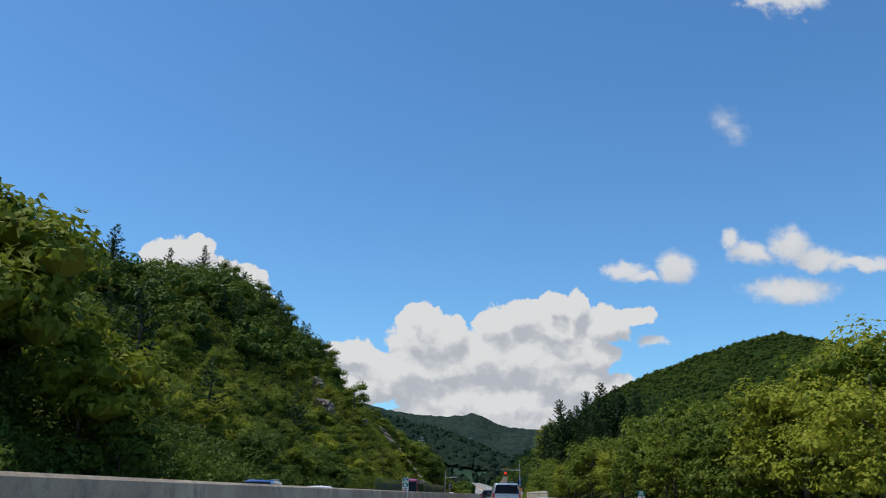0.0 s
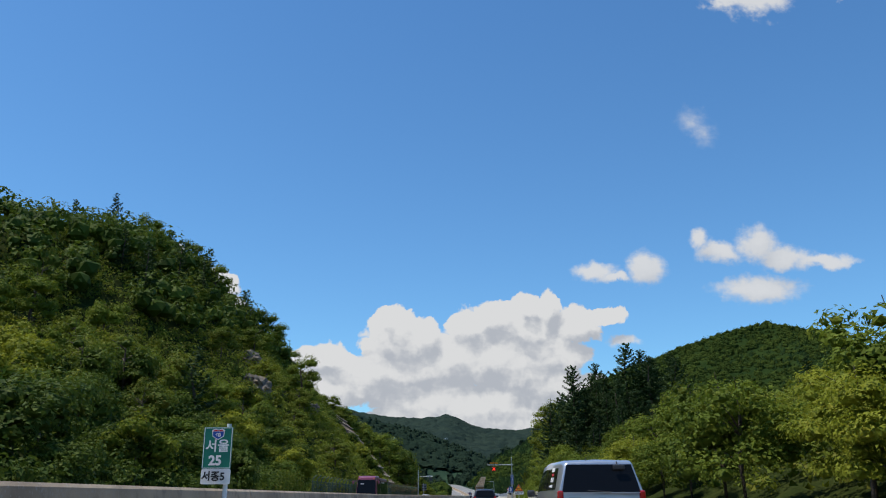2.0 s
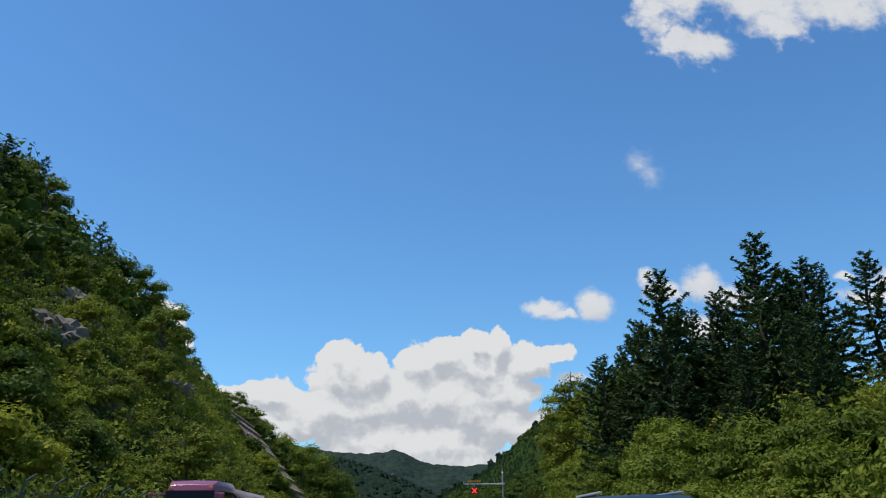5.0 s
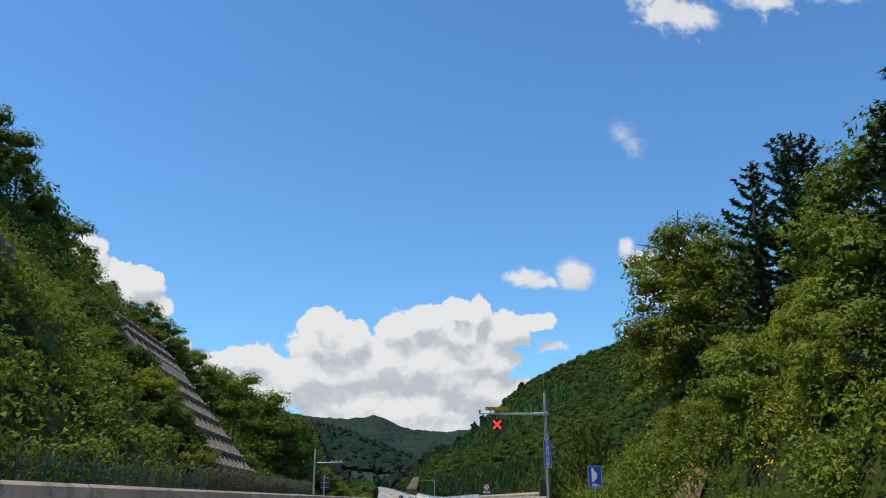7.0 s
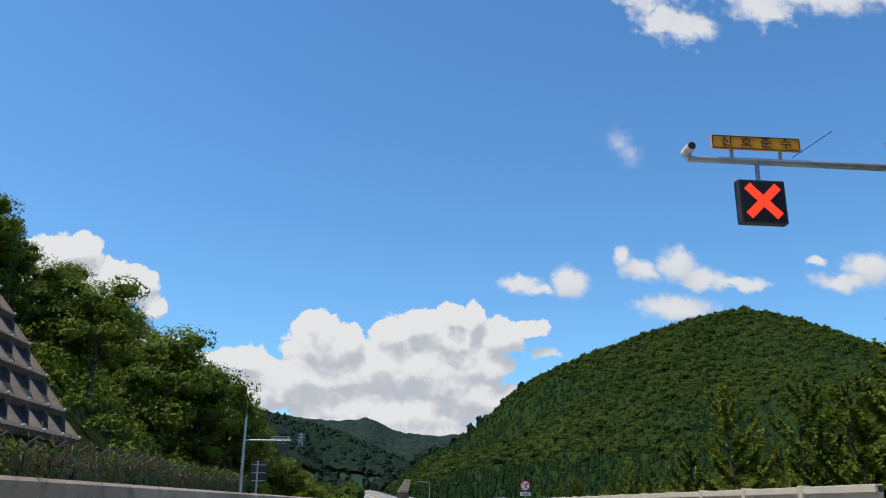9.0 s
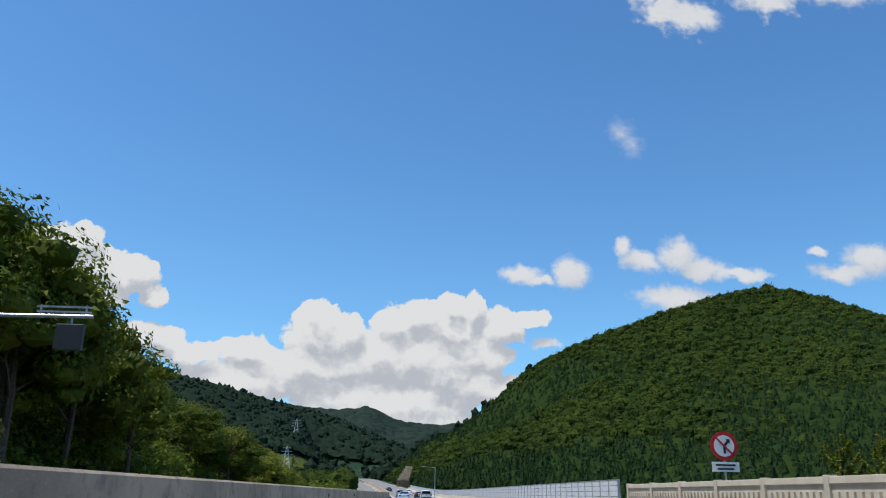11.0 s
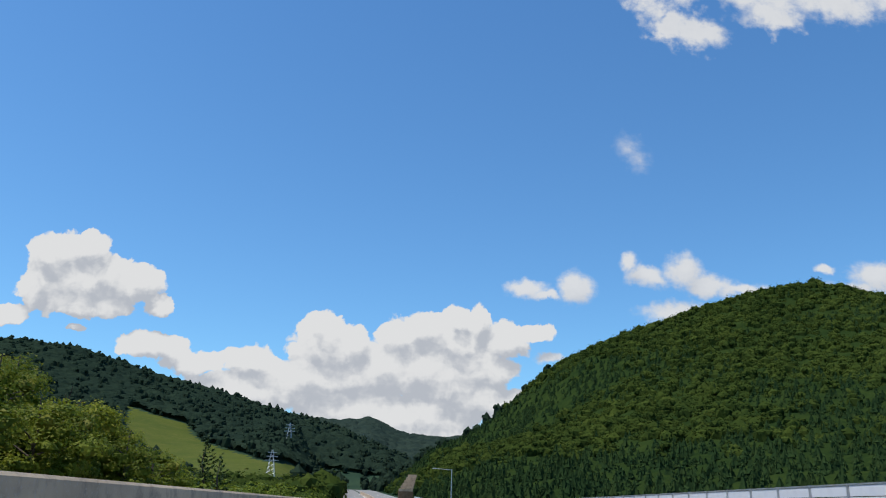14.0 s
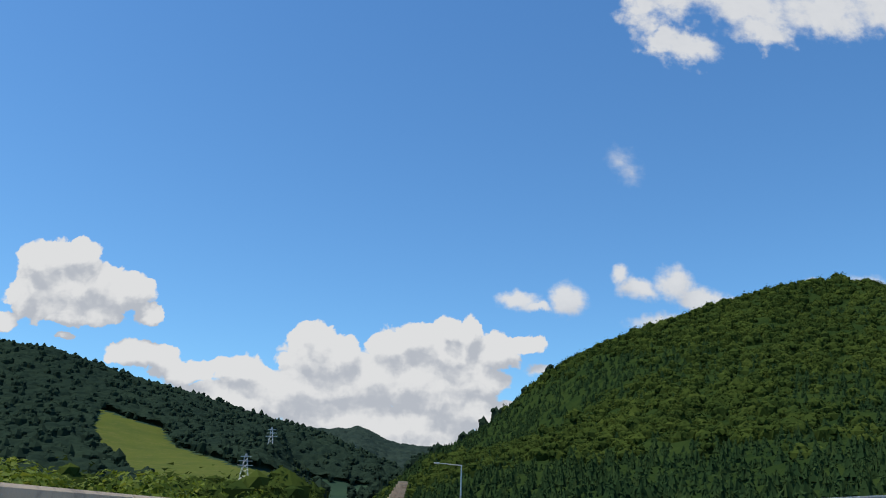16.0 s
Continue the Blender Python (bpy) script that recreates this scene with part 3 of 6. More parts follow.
def wood(name, pts, radii, cards, length, mat, seed, label, core=0.5, tall=1.0, loose=0.3, gather=0.36, lump=0.62):
    """Many crowns as one mass of leaves."""
    rng = np.random.RandomState(seed)
    n = len(pts)
    lobes = 4
    c = np.stack([rng.normal(0, gather, (n, lobes)), rng.normal(0, gather, (n, lobes)), rng.uniform(0.5, 1.1, (n, lobes)) * tall], -1) * radii[:, None, None] + pts[:, None]
    pick = rng.randint(0, lobes, (n, cards))
    d = on_ball(n * cards, rng, -0.25).reshape(n, cards, 3)
    pos = (np.take_along_axis(c, pick[..., None], 1) + d * radii[:, None, None] * lump).reshape(-1, 3)
    nrm = (d + np.array([0, 0, 0.3])).reshape(-1, 3)
    verts = leaf_cards(pos, nrm, length, rng, slim=0.85, loose=loose, three=True)
    extra = None
    if core:
        extra = balls(pts + np.array([0, 0, 1.0]) * (radii * 0.7 * tall)[:, None], radii * core, rng, 0.8)
    ob = new(name, cards_mesh(name, verts, mat, extra, 3))
    return tagged(ob, label, "trees", kind="stuff")


DOME = ico(2)


def canopy(name, pts, radii, mat, seed, label, lobes=4, cards=20, length=0.6, rise=(0.95, 1.45), fine=True):
    """Closed wood seen from afar: every crown a lumpy dome with smaller heads on it and loose sprays."""
    rng = np.random.RandomState(seed)
    n = len(pts)
    tall = radii * rng.uniform(*rise, n)
    verts, faces, at = [], [], 0

    def add(centres, sizes, heights, shape):
        nonlocal at
        v, f = shape
        f = f[(v[f].mean(1)[:, 2] > -0.45)]
        m, k = len(centres), len(v)
        jit = 1 + rng.uniform(-0.2, 0.2, (m, k, 1))
        full = v[None] * np.stack([sizes, sizes, heights], 1)[:, None] * jit + centres[:, None]
        verts.append(full.reshape(-1, 3))
        faces.append((f[None] + (np.arange(m) * k)[:, None, None]).reshape(-1, 3) + at)
        at += m * k

    mid = pts + np.stack([0 * tall, 0 * tall, tall * 0.55], 1)
    add(mid, radii * 0.86, tall * 0.80, DOME if fine else BALL)
    d = on_ball(n * lobes, rng, 0.05)
    k = np.repeat(np.arange(n), lobes)
    size = radii[k] * rng.uniform(0.30, 0.52, n * lobes)
    add(mid[k] + d * np.stack([radii[k] * 0.72, radii[k] * 0.72, tall[k] * 0.66], 1), size, size * 0.8, BALL)
    leaves = np.zeros((0, 3))
    if cards:
        d = on_ball(n * cards, rng, -0.1)
        k = np.repeat(np.arange(n), cards)
        pos = mid[k] + d * np.stack([radii[k] * 0.97, radii[k] * 0.97, tall[k] * 0.92], 1) * rng.uniform(0.88, 1.08, (n * cards, 1)) * (1 + 0.14 * np.sin(d[:, :1] * 5 + k[:, None]) + 0.12 * np.sin(d[:, 1:2] * 6 + 2.1 * k[:, None]))
        leaves = leaf_cards(pos, d, length, rng, slim=0.85, loose=0.22, three=True)
    ob = new(name, cards_mesh(name, leaves, mat, (np.concatenate(verts), np.concatenate(faces)), 3))
    return tagged(ob, label, "trees", kind="stuff")


def canopy_sheet(name, x0, x1, y0, y1, step, spacing, rise, lift, mat, seed, label, keep):
    """Closed roof of a wood: one sheet of rounded heads over the land."""
    rng = np.random.RandomState(seed)
    xs, ys = np.arange(x0, x1, step), np.arange(y0, y1, step)
    gx, gy = np.meshgrid(xs, ys)
    gx, gy = gx + rng.uniform(-0.3, 0.3, gx.shape) * step, gy + rng.uniform(-0.3, 0.3, gx.shape) * step
    nx, ny = int((x1 - x0) / spacing) + 4, int((y1 - y0) / spacing) + 4
    jx, jy, tall = rng.uniform(0, 1, (ny, nx)), rng.uniform(0, 1, (ny, nx)), rng.uniform(0.6, 1.15, (ny, nx))
    ix, iy = np.floor((gx - x0) / spacing).astype(int) + 1, np.floor((gy - y0) / spacing).astype(int) + 1
    top = np.zeros(gx.shape)
    for a in (-1, 0, 1):
        for b in (-1, 0, 1):
            cx, cy = np.clip(ix + a, 0, nx - 1), np.clip(iy + b, 0, ny - 1)
            d2 = ((gx - x0) / spacing + 1 - cx - jx[cy, cx]) ** 2 + ((gy - y0) / spacing + 1 - cy - jy[cy, cx]) ** 2
            top = np.maximum(top, tall[cy, cx] * np.sqrt(np.clip(1 - d2 / 0.8, 0, 1)))
    z = land(gx, gy) + lift + rise * top + rng.uniform(-0.07, 0.07, gx.shape) * rise
    inside = keep(gx.ravel(), gy.ravel())
    i = (np.arange(len(ys) - 1)[:, None] * len(xs) + np.arange(len(xs) - 1)[None]).ravel()
    quads = np.stack([i, i + 1, i + len(xs) + 1, i + len(xs)], -1)
    quads = quads[inside[quads].all(1)]
    ob = mesh_object(name, np.stack([gx.ravel(), gy.ravel(), z.ravel()], 1), quads, mat)
    return tagged(ob, label, "trees", kind="stuff")


def spires(name, pts, radii, mat, seed, label, cards=14, length=0.5):
    """Pointed conifers seen from afar: jagged skirts one above another and loose sprays."""
    rng = np.random.RandomState(seed)
    n, sides = len(pts), 8
    tall = radii * rng.uniform(2.0, 2.8, n)
    verts, faces, at = [], [], 0
    turn = rng.uniform(0, 6.28, n)
    for low, top, wide in ((0.05, 0.55, 1.0), (0.28, 0.74, 0.80), (0.50, 0.90, 0.56), (0.70, 1.0, 0.34)):
        a = turn[:, None] + low * 9 + np.arange(sides) * 2 * math.pi / sides + rng.uniform(-0.3, 0.3, (n, sides))
        r = radii[:, None] * wide * np.where(np.arange(sides) % 2, 0.55, 1.0) * rng.uniform(0.75, 1.2, (n, sides))
        ring = np.stack([r * np.cos(a), r * np.sin(a), tall[:, None] * (low + rng.uniform(-0.03, 0.03, (n, sides)))], -1) + pts[:, None]
        tip = pts + np.stack([0 * tall, 0 * tall, tall * top], 1)
        verts.append(np.concatenate([ring, tip[:, None]], 1).reshape(-1, 3))
        base = (np.arange(n) * (sides + 1))[:, None]
        i = np.arange(sides)
        faces.append(np.stack([base + i, base + (i + 1) % sides, base + sides + 0 * i], -1).reshape(-1, 3) + at)
        at += n * (sides + 1)
    t = rng.uniform(0.05, 1, (n, cards))
    a = rng.uniform(0, 6.28, (n, cards))
    r = radii[:, None] * (1.02 - t) * rng.uniform(0.7, 1.1, (n, cards))
    pos = np.stack([pts[:, 0, None] + r * np.cos(a), pts[:, 1, None] + r * np.sin(a), pts[:, 2, None] + tall[:, None] * t], -1).reshape(-1, 3)
    nrm = np.stack([np.cos(a), np.sin(a), 0.8 + 0 * a], -1).reshape(-1, 3)
    ob = new(name, cards_mesh(name, leaf_cards(pos, nrm, length, rng, slim=0.5, loose=0.3, three=True), mat, (np.concatenate(verts), np.concatenate(faces)), 3))
    return tagged(ob, label, "trees", kind="stuff")


# ---------------- woods far and near ----------------
def scatter(n, x0, x1, y0, y1, seed, keep=None):
    rng = np.random.RandomState(seed)
    x, y = rng.uniform(x0, x1, n), rng.uniform(y0, y1, n)
    if keep is not None:
        k = keep(x, y)
        x, y = x[k], y[k]
    return np.stack([x, y, land(x, y)], 1)


def hill_keep(x, y):
    return (x - lane(y) > 15) & (x < 40 + 0.62 * y) & (land(x, y) > 0.5)


def pines_here(x, y):
    r = np.random.RandomState(22)
    return 1.5 * waves(x, y, 42, 21) + 1.3 * smooth(130, 60, x) + 1.5 * smooth(670, 520, y) + r.normal(0, 0.42, len(x)) - 1.2 * smooth(150, 200, x) * smooth(690, 760, y) > 0.45


p = scatter(15500, 8, 500, 335, 812, 11, hill_keep)
is_pine = pines_here(p[:, 0], p[:, 1])
rng = np.random.RandomState(12)
canopy("hillside_wood", p[~is_pine], rng.uniform(1.9, 3.9, (~is_pine).sum()), LEAF_HILL, 13, "dense green broadleaf wood covering the rounded hill", lobes=2, cards=36, length=0.85, rise=(0.85, 1.35), fine=False)
# Sheet added to fill the gaps between crowns, coloured dark as their shade.
canopy_sheet("hillside_understorey", 8, 500, 338, 812, 4.0, 6.5, 2.2, 0.7, LEAF_UNDER, 19, "understorey sheet between the crowns on the rounded hill, shade put into its dark green", hill_keep)
spires("hillside_pine_wood", p[is_pine], rng.uniform(1.5, 2.5, is_pine.sum()), LEAF_HILL_PINE, 14, "dark green pine wood on the rounded hill", cards=16, length=0.85)


def range_keep(x, y):
    return ((x - lane(y) < -13) | (y > 1090) | ((x - lane(y) > 12) & (y > 820))) & ~on_meadow(x, y) & (x > -0.52 * y)


# Range woods and treetops carry the haze in their colour.
canopy_sheet("range_wood", -720, 140, 640, 1335, 2.7, 9.0, 6.0, 0.4, LEAF_FAR, 17, "green woods on the long mountain range, tinted blue to stand for haze", lambda x, y: range_keep(x, y) & ((x - lane(y) < -34) | (y > 1100)))
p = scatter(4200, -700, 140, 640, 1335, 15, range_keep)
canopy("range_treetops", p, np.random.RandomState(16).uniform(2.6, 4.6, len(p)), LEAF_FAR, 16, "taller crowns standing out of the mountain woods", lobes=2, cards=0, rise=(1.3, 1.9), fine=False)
p = scatter(420, -120, 4, 346, 425, 27, range_keep)
wood("near_valley_wood", p, np.random.RandomState(23).uniform(1.2, 2.6, len(p)), 190, 0.34, LEAF_BROAD, 22, "leafy green trees beyond the opposite carriageway", core=0.4)
p = scatter(2600, -330, 20, 425, 680, 24, range_keep)
canopy("valley_wood", p, np.random.RandomState(25).uniform(2.2, 4.2, len(p)), LEAF_HILL, 26, "green broadleaf wood on the valley floor", lobes=2, cards=40, length=0.75, fine=False)
# The ridge's haze is only in its leaf colour.
canopy_sheet("far_ridge_wood", -950, 720, 2080, 3290, 9.0, 26.0, 15.0, 2.0, LEAF_RIDGE, 20, "woods on the farthest ridge, blue haze put into their green", lambda x, y: x > -9999)

# undergrowth and vines over the steep cutting
def cut_keep(x, y):
    return ((land(x, y) > 1.0) | (y > 280)) & (x - lane(y) < -14.5) & (on_grid_wall(x - lane(y), y) < 0.3)


p = scatter(10500, -62, -12, 24, 300, 30, cut_keep)
near = (p[:, 1] < 135) & (p[:, 0] > -36)
far = ~near & (p[:, 1] > 200)
near = near | far
wood("shoulder_undergrowth", p[far], np.random.RandomState(74).uniform(0.6, 1.5, far.sum()), 46, 0.26, LEAF_BROAD, 75, "deep green undergrowth on the wooded slope past the wall", core=0, tall=0.7, loose=0.5)
wood("hillside_vines", p[~near], np.random.RandomState(31).uniform(0.6, 1.5, (~near).sum()), 46, 0.27, LEAF_SHRUB, 32, "tangled green vines and shrubs over the steep cutting", core=0, tall=0.7, loose=0.5)
p = scatter(4200, -36, -12, 22, 135, 39, cut_keep)
wood("roadside_scrub", p, np.random.RandomState(29).uniform(0.5, 1.3, len(p)), 56, 0.22, LEAF_DEEP, 28, "fine-leaved green scrub at the foot of the cutting", core=0, tall=0.8, loose=0.5)
p = scatter(2600, 12, 46, 20, 200, 33, lambda x, y: x - lane(y) > 14)
wood("bank_shrubs", p, np.random.RandomState(34).uniform(0.6, 1.6, len(p)), 52, 0.25, LEAF_SHRUB, 35, "leafy yellow-green shrubs and vines high on the roadside bank", core=0, tall=0.8, loose=0.5)
p = scatter(2600, 7, 18, 96, 186, 71, lambda x, y: (x - lane(y) > np.where(y > 151, 9.9, 10.5)) & (x - lane(y) < 14.6) & ~((y > 165.4) & (y < 167.0) & (x - lane(y) < 10.8)))
wood("bank_undergrowth", p, np.random.RandomState(72).uniform(0.45, 1.25, len(p)), 100, 0.145, LEAF_BROAD, 73, "fine-leaved yellow-green weeds and vines at the foot of the bank", core=0, tall=0.9, loose=0.6)

p = scatter(1900, -150, -40, 20, 250, 36, lambda x, y: (land(x, y) > 24) & (x > -0.75 * y - 20))
wood("hilltop_wood", p, np.random.RandomState(37).uniform(1.8, 3.6, len(p)), 60, 0.62, LEAF_DEEP, 38, "thick dark green wood along the top of the cutting", tall=1.3)
rng = np.random.RandomState(40)
SLOPE = "trees on the steep cutting"
models = [
    tree_model("broadleaf_tree", "broad", 7.0, 3.0, 3000, 0.25, LEAF_BROAD, 41, "bushy green broadleaf tree on the steep cutting", SLOPE, low=0.12, three=True),
    tree_model("broadleaf_tree", "broad", 6.0, 2.8, 3000, 0.24, LEAF_SHRUB, 42, "yellow-green broadleaf tree on the steep cutting", SLOPE, low=0.12, three=True),
    tree_model("broadleaf_tree", "broad", 9.5, 3.2, 3200, 0.26, LEAF_BROAD, 43, "tall dark green broadleaf tree on the steep cutting", SLOPE, low=0.12, three=True),
    tree_model("conifer_tree", "conifer", 11.0, 3.6, 2600, 0.50, LEAF_PINE, 44, "dark green conifer on the steep cutting", SLOPE),
    tree_model("shrub", "broad", 4.0, 2.4, 2200, 0.22, LEAF_YELLOW, 45, "low yellowish bush on the steep cutting", "bushes on the steep cutting", low=0.05, three=True),
    tree_model("shrub", "broad", 4.0, 2.6, 2600, 0.21, LEAF_DEEP, 46, "mounded green bush low on the steep cutting", "bushes on the steep cutting", low=0.03, three=True),
]
spots = []
for _ in range(900):
    x, y = rng.uniform(-86, -16), rng.uniform(24, 240)
    s = x - float(lane(y))
    h = float(land(x, y))
    if h < 3 or s > -17 or len(spots) >= 165:
        continue
    if on_grid_wall(s, y) > 0.02 or (y > 188 and s > -42):  # rock and concrete face
        continue
    if any((x - a) ** 2 + (y - b) ** 2 < 10 for a, b, *_ in spots):
        continue
    high = h > 30 or (h > 14 and 0.5 * float(waves(x, y, 16, 77)) + 0.03 * (h - 20) > 0.15)
    k = rng.choice([0, 1, 2, 3, 4], p=[0.24, 0.08, 0.18, 0.46, 0.04] if high else [0.36, 0.30, 0.08, 0.06, 0.20])
    spots.append((x, y, k))
for _ in range(84):  # mounded bushes low on the slope
    y = rng.uniform(30, 150)
    x = float(lane(y)) - rng.uniform(15.2, 30.0)
    spots.append((x, y, int(rng.choice([5, 5, 4])), float(land(x, y)) + rng.uniform(2.2, 4.2)))
for k in range(26):
    up = k / 25
    spots.append((-14.9 - 14.6 * up + rng.uniform(-0.6, 0.6), 196.0 + 10.5 * up + rng.uniform(-2.4, 1.2), int(rng.choice([5, 4, 0]))))
    spots[-1] += (float(land(*spots[-1][:2])) + rng.uniform(2.0, 3.2),)
spots += [(-21.0, 31, 1, 13.5), (-24.0, 36, 1, 15.6), (-19.0, 38, 4, 9.0), (-27, 42, 0, 16.5)]
plant(models, spots, rng, (0.65, 1.05))

BANK = "trees on the roadside bank"
models = [
    tree_model("broadleaf_tree", "broad", 8.0, 3.4, 5200, 0.23, LEAF_BROAD, 51, "leafy green broadleaf tree on the roadside bank", BANK, lobes=44, low=0.03, three=True, pad=0.8),
    tree_model("broadleaf_tree", "broad", 7.0, 3.2, 7000, 0.17, LEAF_YELLOW, 52, "sunlit yellow-green broadleaf tree on the roadside bank", BANK, lobes=44, low=0.03, three=True, pad=0.8),
    tree_model("broadleaf_tree", "broad", 12.5, 4.3, 22000, 0.18, LEAF_SHRUB, 55, "tall chestnut-like tree with sunlit yellow-green crown on the bank", BANK, lobes=120, low=-0.25, three=True, pad=0.62),
    tree_model("conifer_tree", "conifer", 16.0, 5.2, 9500, 0.52, LEAF_PINE, 53, "tall dark green conifer on the roadside bank", BANK),
    tree_model("conifer_tree", "conifer", 14.0, 4.4, 7500, 0.50, LEAF_PINE, 54, "slender dark green conifer on the roadside bank", BANK),
    tree_model("shrub", "broad", 3.4, 1.9, 4200, 0.14, LEAF_BROAD, 56, "low yellow-green shrub on the roadside bank", BANK, lobes=20, low=0.02, three=True),
]
# x, y, model, height of the top
spots = [(13.6, 143.8, 3, 17.2), (15.8, 149, 3, 15.6), (21.0, 145.2, 3, 20.4), (23.8, 145, 4, 18.6), (18.2, 146.5, 4, 16.6), (26.5, 142, 3, 18.0), (22.8, 179.6, 3, 23.1), (13.8, 157, 3, 13.4), (17.5, 142, 3, 13.5), (12.0, 147.5, 4, 11.5), (20.5, 139, 3, 13.5), (17.2, 151, 3, 17.0), (11.4, 151, 4, 13.2), (18.5, 140, 4, 15.0), (25.5, 150, 3, 19.0),
         (14.5, 177, 2, 17.6), (14.6, 175.5, 0, 9.5), (13.2, 174, 0, 6.2), (17.8, 169, 3, 17.9), (15.6, 170, 4, 16.9), (15.6, 160, 0, 14.8), (12.5, 158, 0, 10.5), (14.7, 153, 0, 13.0), (20, 172, 0, 15.5), (11.2, 138, 0, 7.5), (20, 160, 3, 18.5),
         (16.7, 60, 1, 8.2), (14.6, 45, 0, 6.6), (14.0, 38, 1, 5.8), (19.2, 100, 0, 8.6), (15.5, 90, 1, 7.4), (13.5, 67, 0, 8.2), (13.6, 60, 0, 7.6), (14.5, 72, 1, 6.8), (15.2, 82, 1, 6.4), (11.3, 126, 1, 4.2), (12.2, 132, 4, 6.8), (10.8, 155, 1, 6.0), (11.6, 163, 1, 6.6), (12.6, 149, 1, 7.5), (10.4, 170, 1, 2.9), (12.4, 166, 1, 6.0), (10.9, 161.5, 1, 5.3), (13.6, 163.5, 1, 8.2), (12.2, 158, 1, 7.8), (11.4, 171.5, 1, 4.0), (13.4, 170, 1, 6.0),
         (20, 140, 3, 13.5), (29, 118, 0, 11.0), (16.5, 131, 3, 10.5), (19.5, 128, 3, 11.0), (14.2, 134, 4, 9.0), (22.5, 133, 3, 13.0), (18.0, 135.5, 4, 12.0), (25, 136, 3, 14.0), (13.2, 140, 3, 10.5), (15.4, 137, 3, 11.0), (13.4, 153, 3, 13.7), (14.7, 151, 3, 15.5), (17.5, 149, 3, 16.0), (20.9, 152, 3, 18.1), (24.9, 150, 3, 19.4), (28.1, 151, 3, 20.2), (25.2, 156, 3, 21.3), (14.4, 146, 3, 13.3), (16.8, 178.6, 2, 17.0), (13.6, 175.5, 0, 7.0), (16.2, 174.5, 0, 9.5), (13.5, 28, 0, 7.0), (15, 33, 0, 8.0), (18, 50, 0, 8.0), (22, 70, 0, 8.8)]
for k in range(26):  # bushes over the bank past the sign
    y = 150 + k * 0.9 + rng.uniform(-0.5, 0.5)
    x = float(lane(y)) + rng.uniform(12.0, 16.5)
    spots.append((x, y, int(rng.choice([1, 1, 5])), float(land(x, y)) + rng.uniform(1.8, 3.4)))
for y in range(102, 150, 3):  # bushes over the weeds
    x = float(lane(y)) + rng.uniform(11.0, 14.0)
    spots.append((x, y + rng.uniform(-1, 1), 5, float(land(x, y)) + rng.uniform(1.8, 3.6)))
for y in range(24, 104, 5):  # low-branched trees right behind the rail
    spots.append((float(lane(y)) + rng.uniform(11.4, 13.4), y + rng.uniform(-1.5, 1.5), int(rng.choice([0, 0, 1])), rng.uniform(4.4, 6.4)))
for y in range(27, 136, 10):
    spots.append((float(lane(y)) + 15.5 + rng.uniform(-1, 2), y + rng.uniform(-2, 2), int(rng.choice([0, 0, 1])) if y < 100 else 0, rng.uniform(5.5, 8.0)))
    spots.append((float(lane(y)) + 24 + rng.uniform(-2, 4), y + rng.uniform(-2, 2), int(rng.choice([0, 0, 1, 4])), rng.uniform(7.4, 9.4)))
plant(models, spots, rng)

SHOULDER = "trees beyond the cutting"
models = [
    tree_model("broadleaf_tree", "broad", 11.0, 4.2, 5600, 0.25, LEAF_BROAD, 61, "tall leafy green tree at the foot of the cutting", SHOULDER, lobes=28, low=0.0, three=True),
    tree_model("broadleaf_tree", "broad", 9.0, 3.6, 4600, 0.25, LEAF_SHRUB, 62, "yellow-green leafy tree beside the opposite carriageway", SHOULDER, lobes=22, low=0.1, three=True),
    tree_model("conifer_tree", "conifer", 9.0, 2.4, 2500, 0.36, LEAF_PINE, 63, "small dark conifer beside the opposite carriageway", SHOULDER),
]
models.append(tree_model("broadleaf_tree", "broad", 8.0, 3.4, 8000, 0.19, LEAF_YELLOW, 64, "yellowing leafy tree beside the opposite carriageway", SHOULDER, lobes=22, low=0.1, three=True))
models.append(tree_model("broadleaf_tree", "broad", 8.0, 3.4, 9000, 0.18, LEAF_SHRUB, 65, "fresh green leafy tree close beside the opposite carriageway", SHOULDER, lobes=26, low=0.04, three=True))
spots = [(-13.0, 358, 2, 6.8), (-10.5, 352, 2, 5.0), (-16.5, 322, 4, 8.4), (-15.7, 330, 3, 7.9), (-19.5, 331, 4, 9.8), (-13.6, 331, 4, 6.2), (-18, 316, 4, 9.2), (-21, 322, 4, 10.5), (-13.5, 323, 4, 6.2), (-14, 313, 4, 7.5),
         (-16.5, 308, 4, 8.8), (-11.6, 329, 4, 5.2), (-12.6, 318, 4, 5.8), (-11.4, 334, 4, 4.6), (-23, 334, 4, 11), (-14.2, 303, 4, 8.0), (-17, 297, 4, 10.0)]
crest = curve_through([(-60, 30), (-45, 28), (-34, 25.5), (-28, 22), (-22, 18.5), (-18.7, 15), (-15, 10.5), (-12, 8)])
for _ in range(72):
    y = rng.uniform(226, 338)
    off = -rng.uniform(15.5 if y < 312 else 22, 42)
    fall = 1 - 0.46 * float(smooth(246, 290, y)) - 0.1 * float(smooth(300, 340, y))
    spots.append((float(lane(y)) + off, y, int(rng.choice([0, 0, 1])), float(crest(off)) * fall * rng.uniform(0.82, 1.0)))
plant(models, spots, rng)

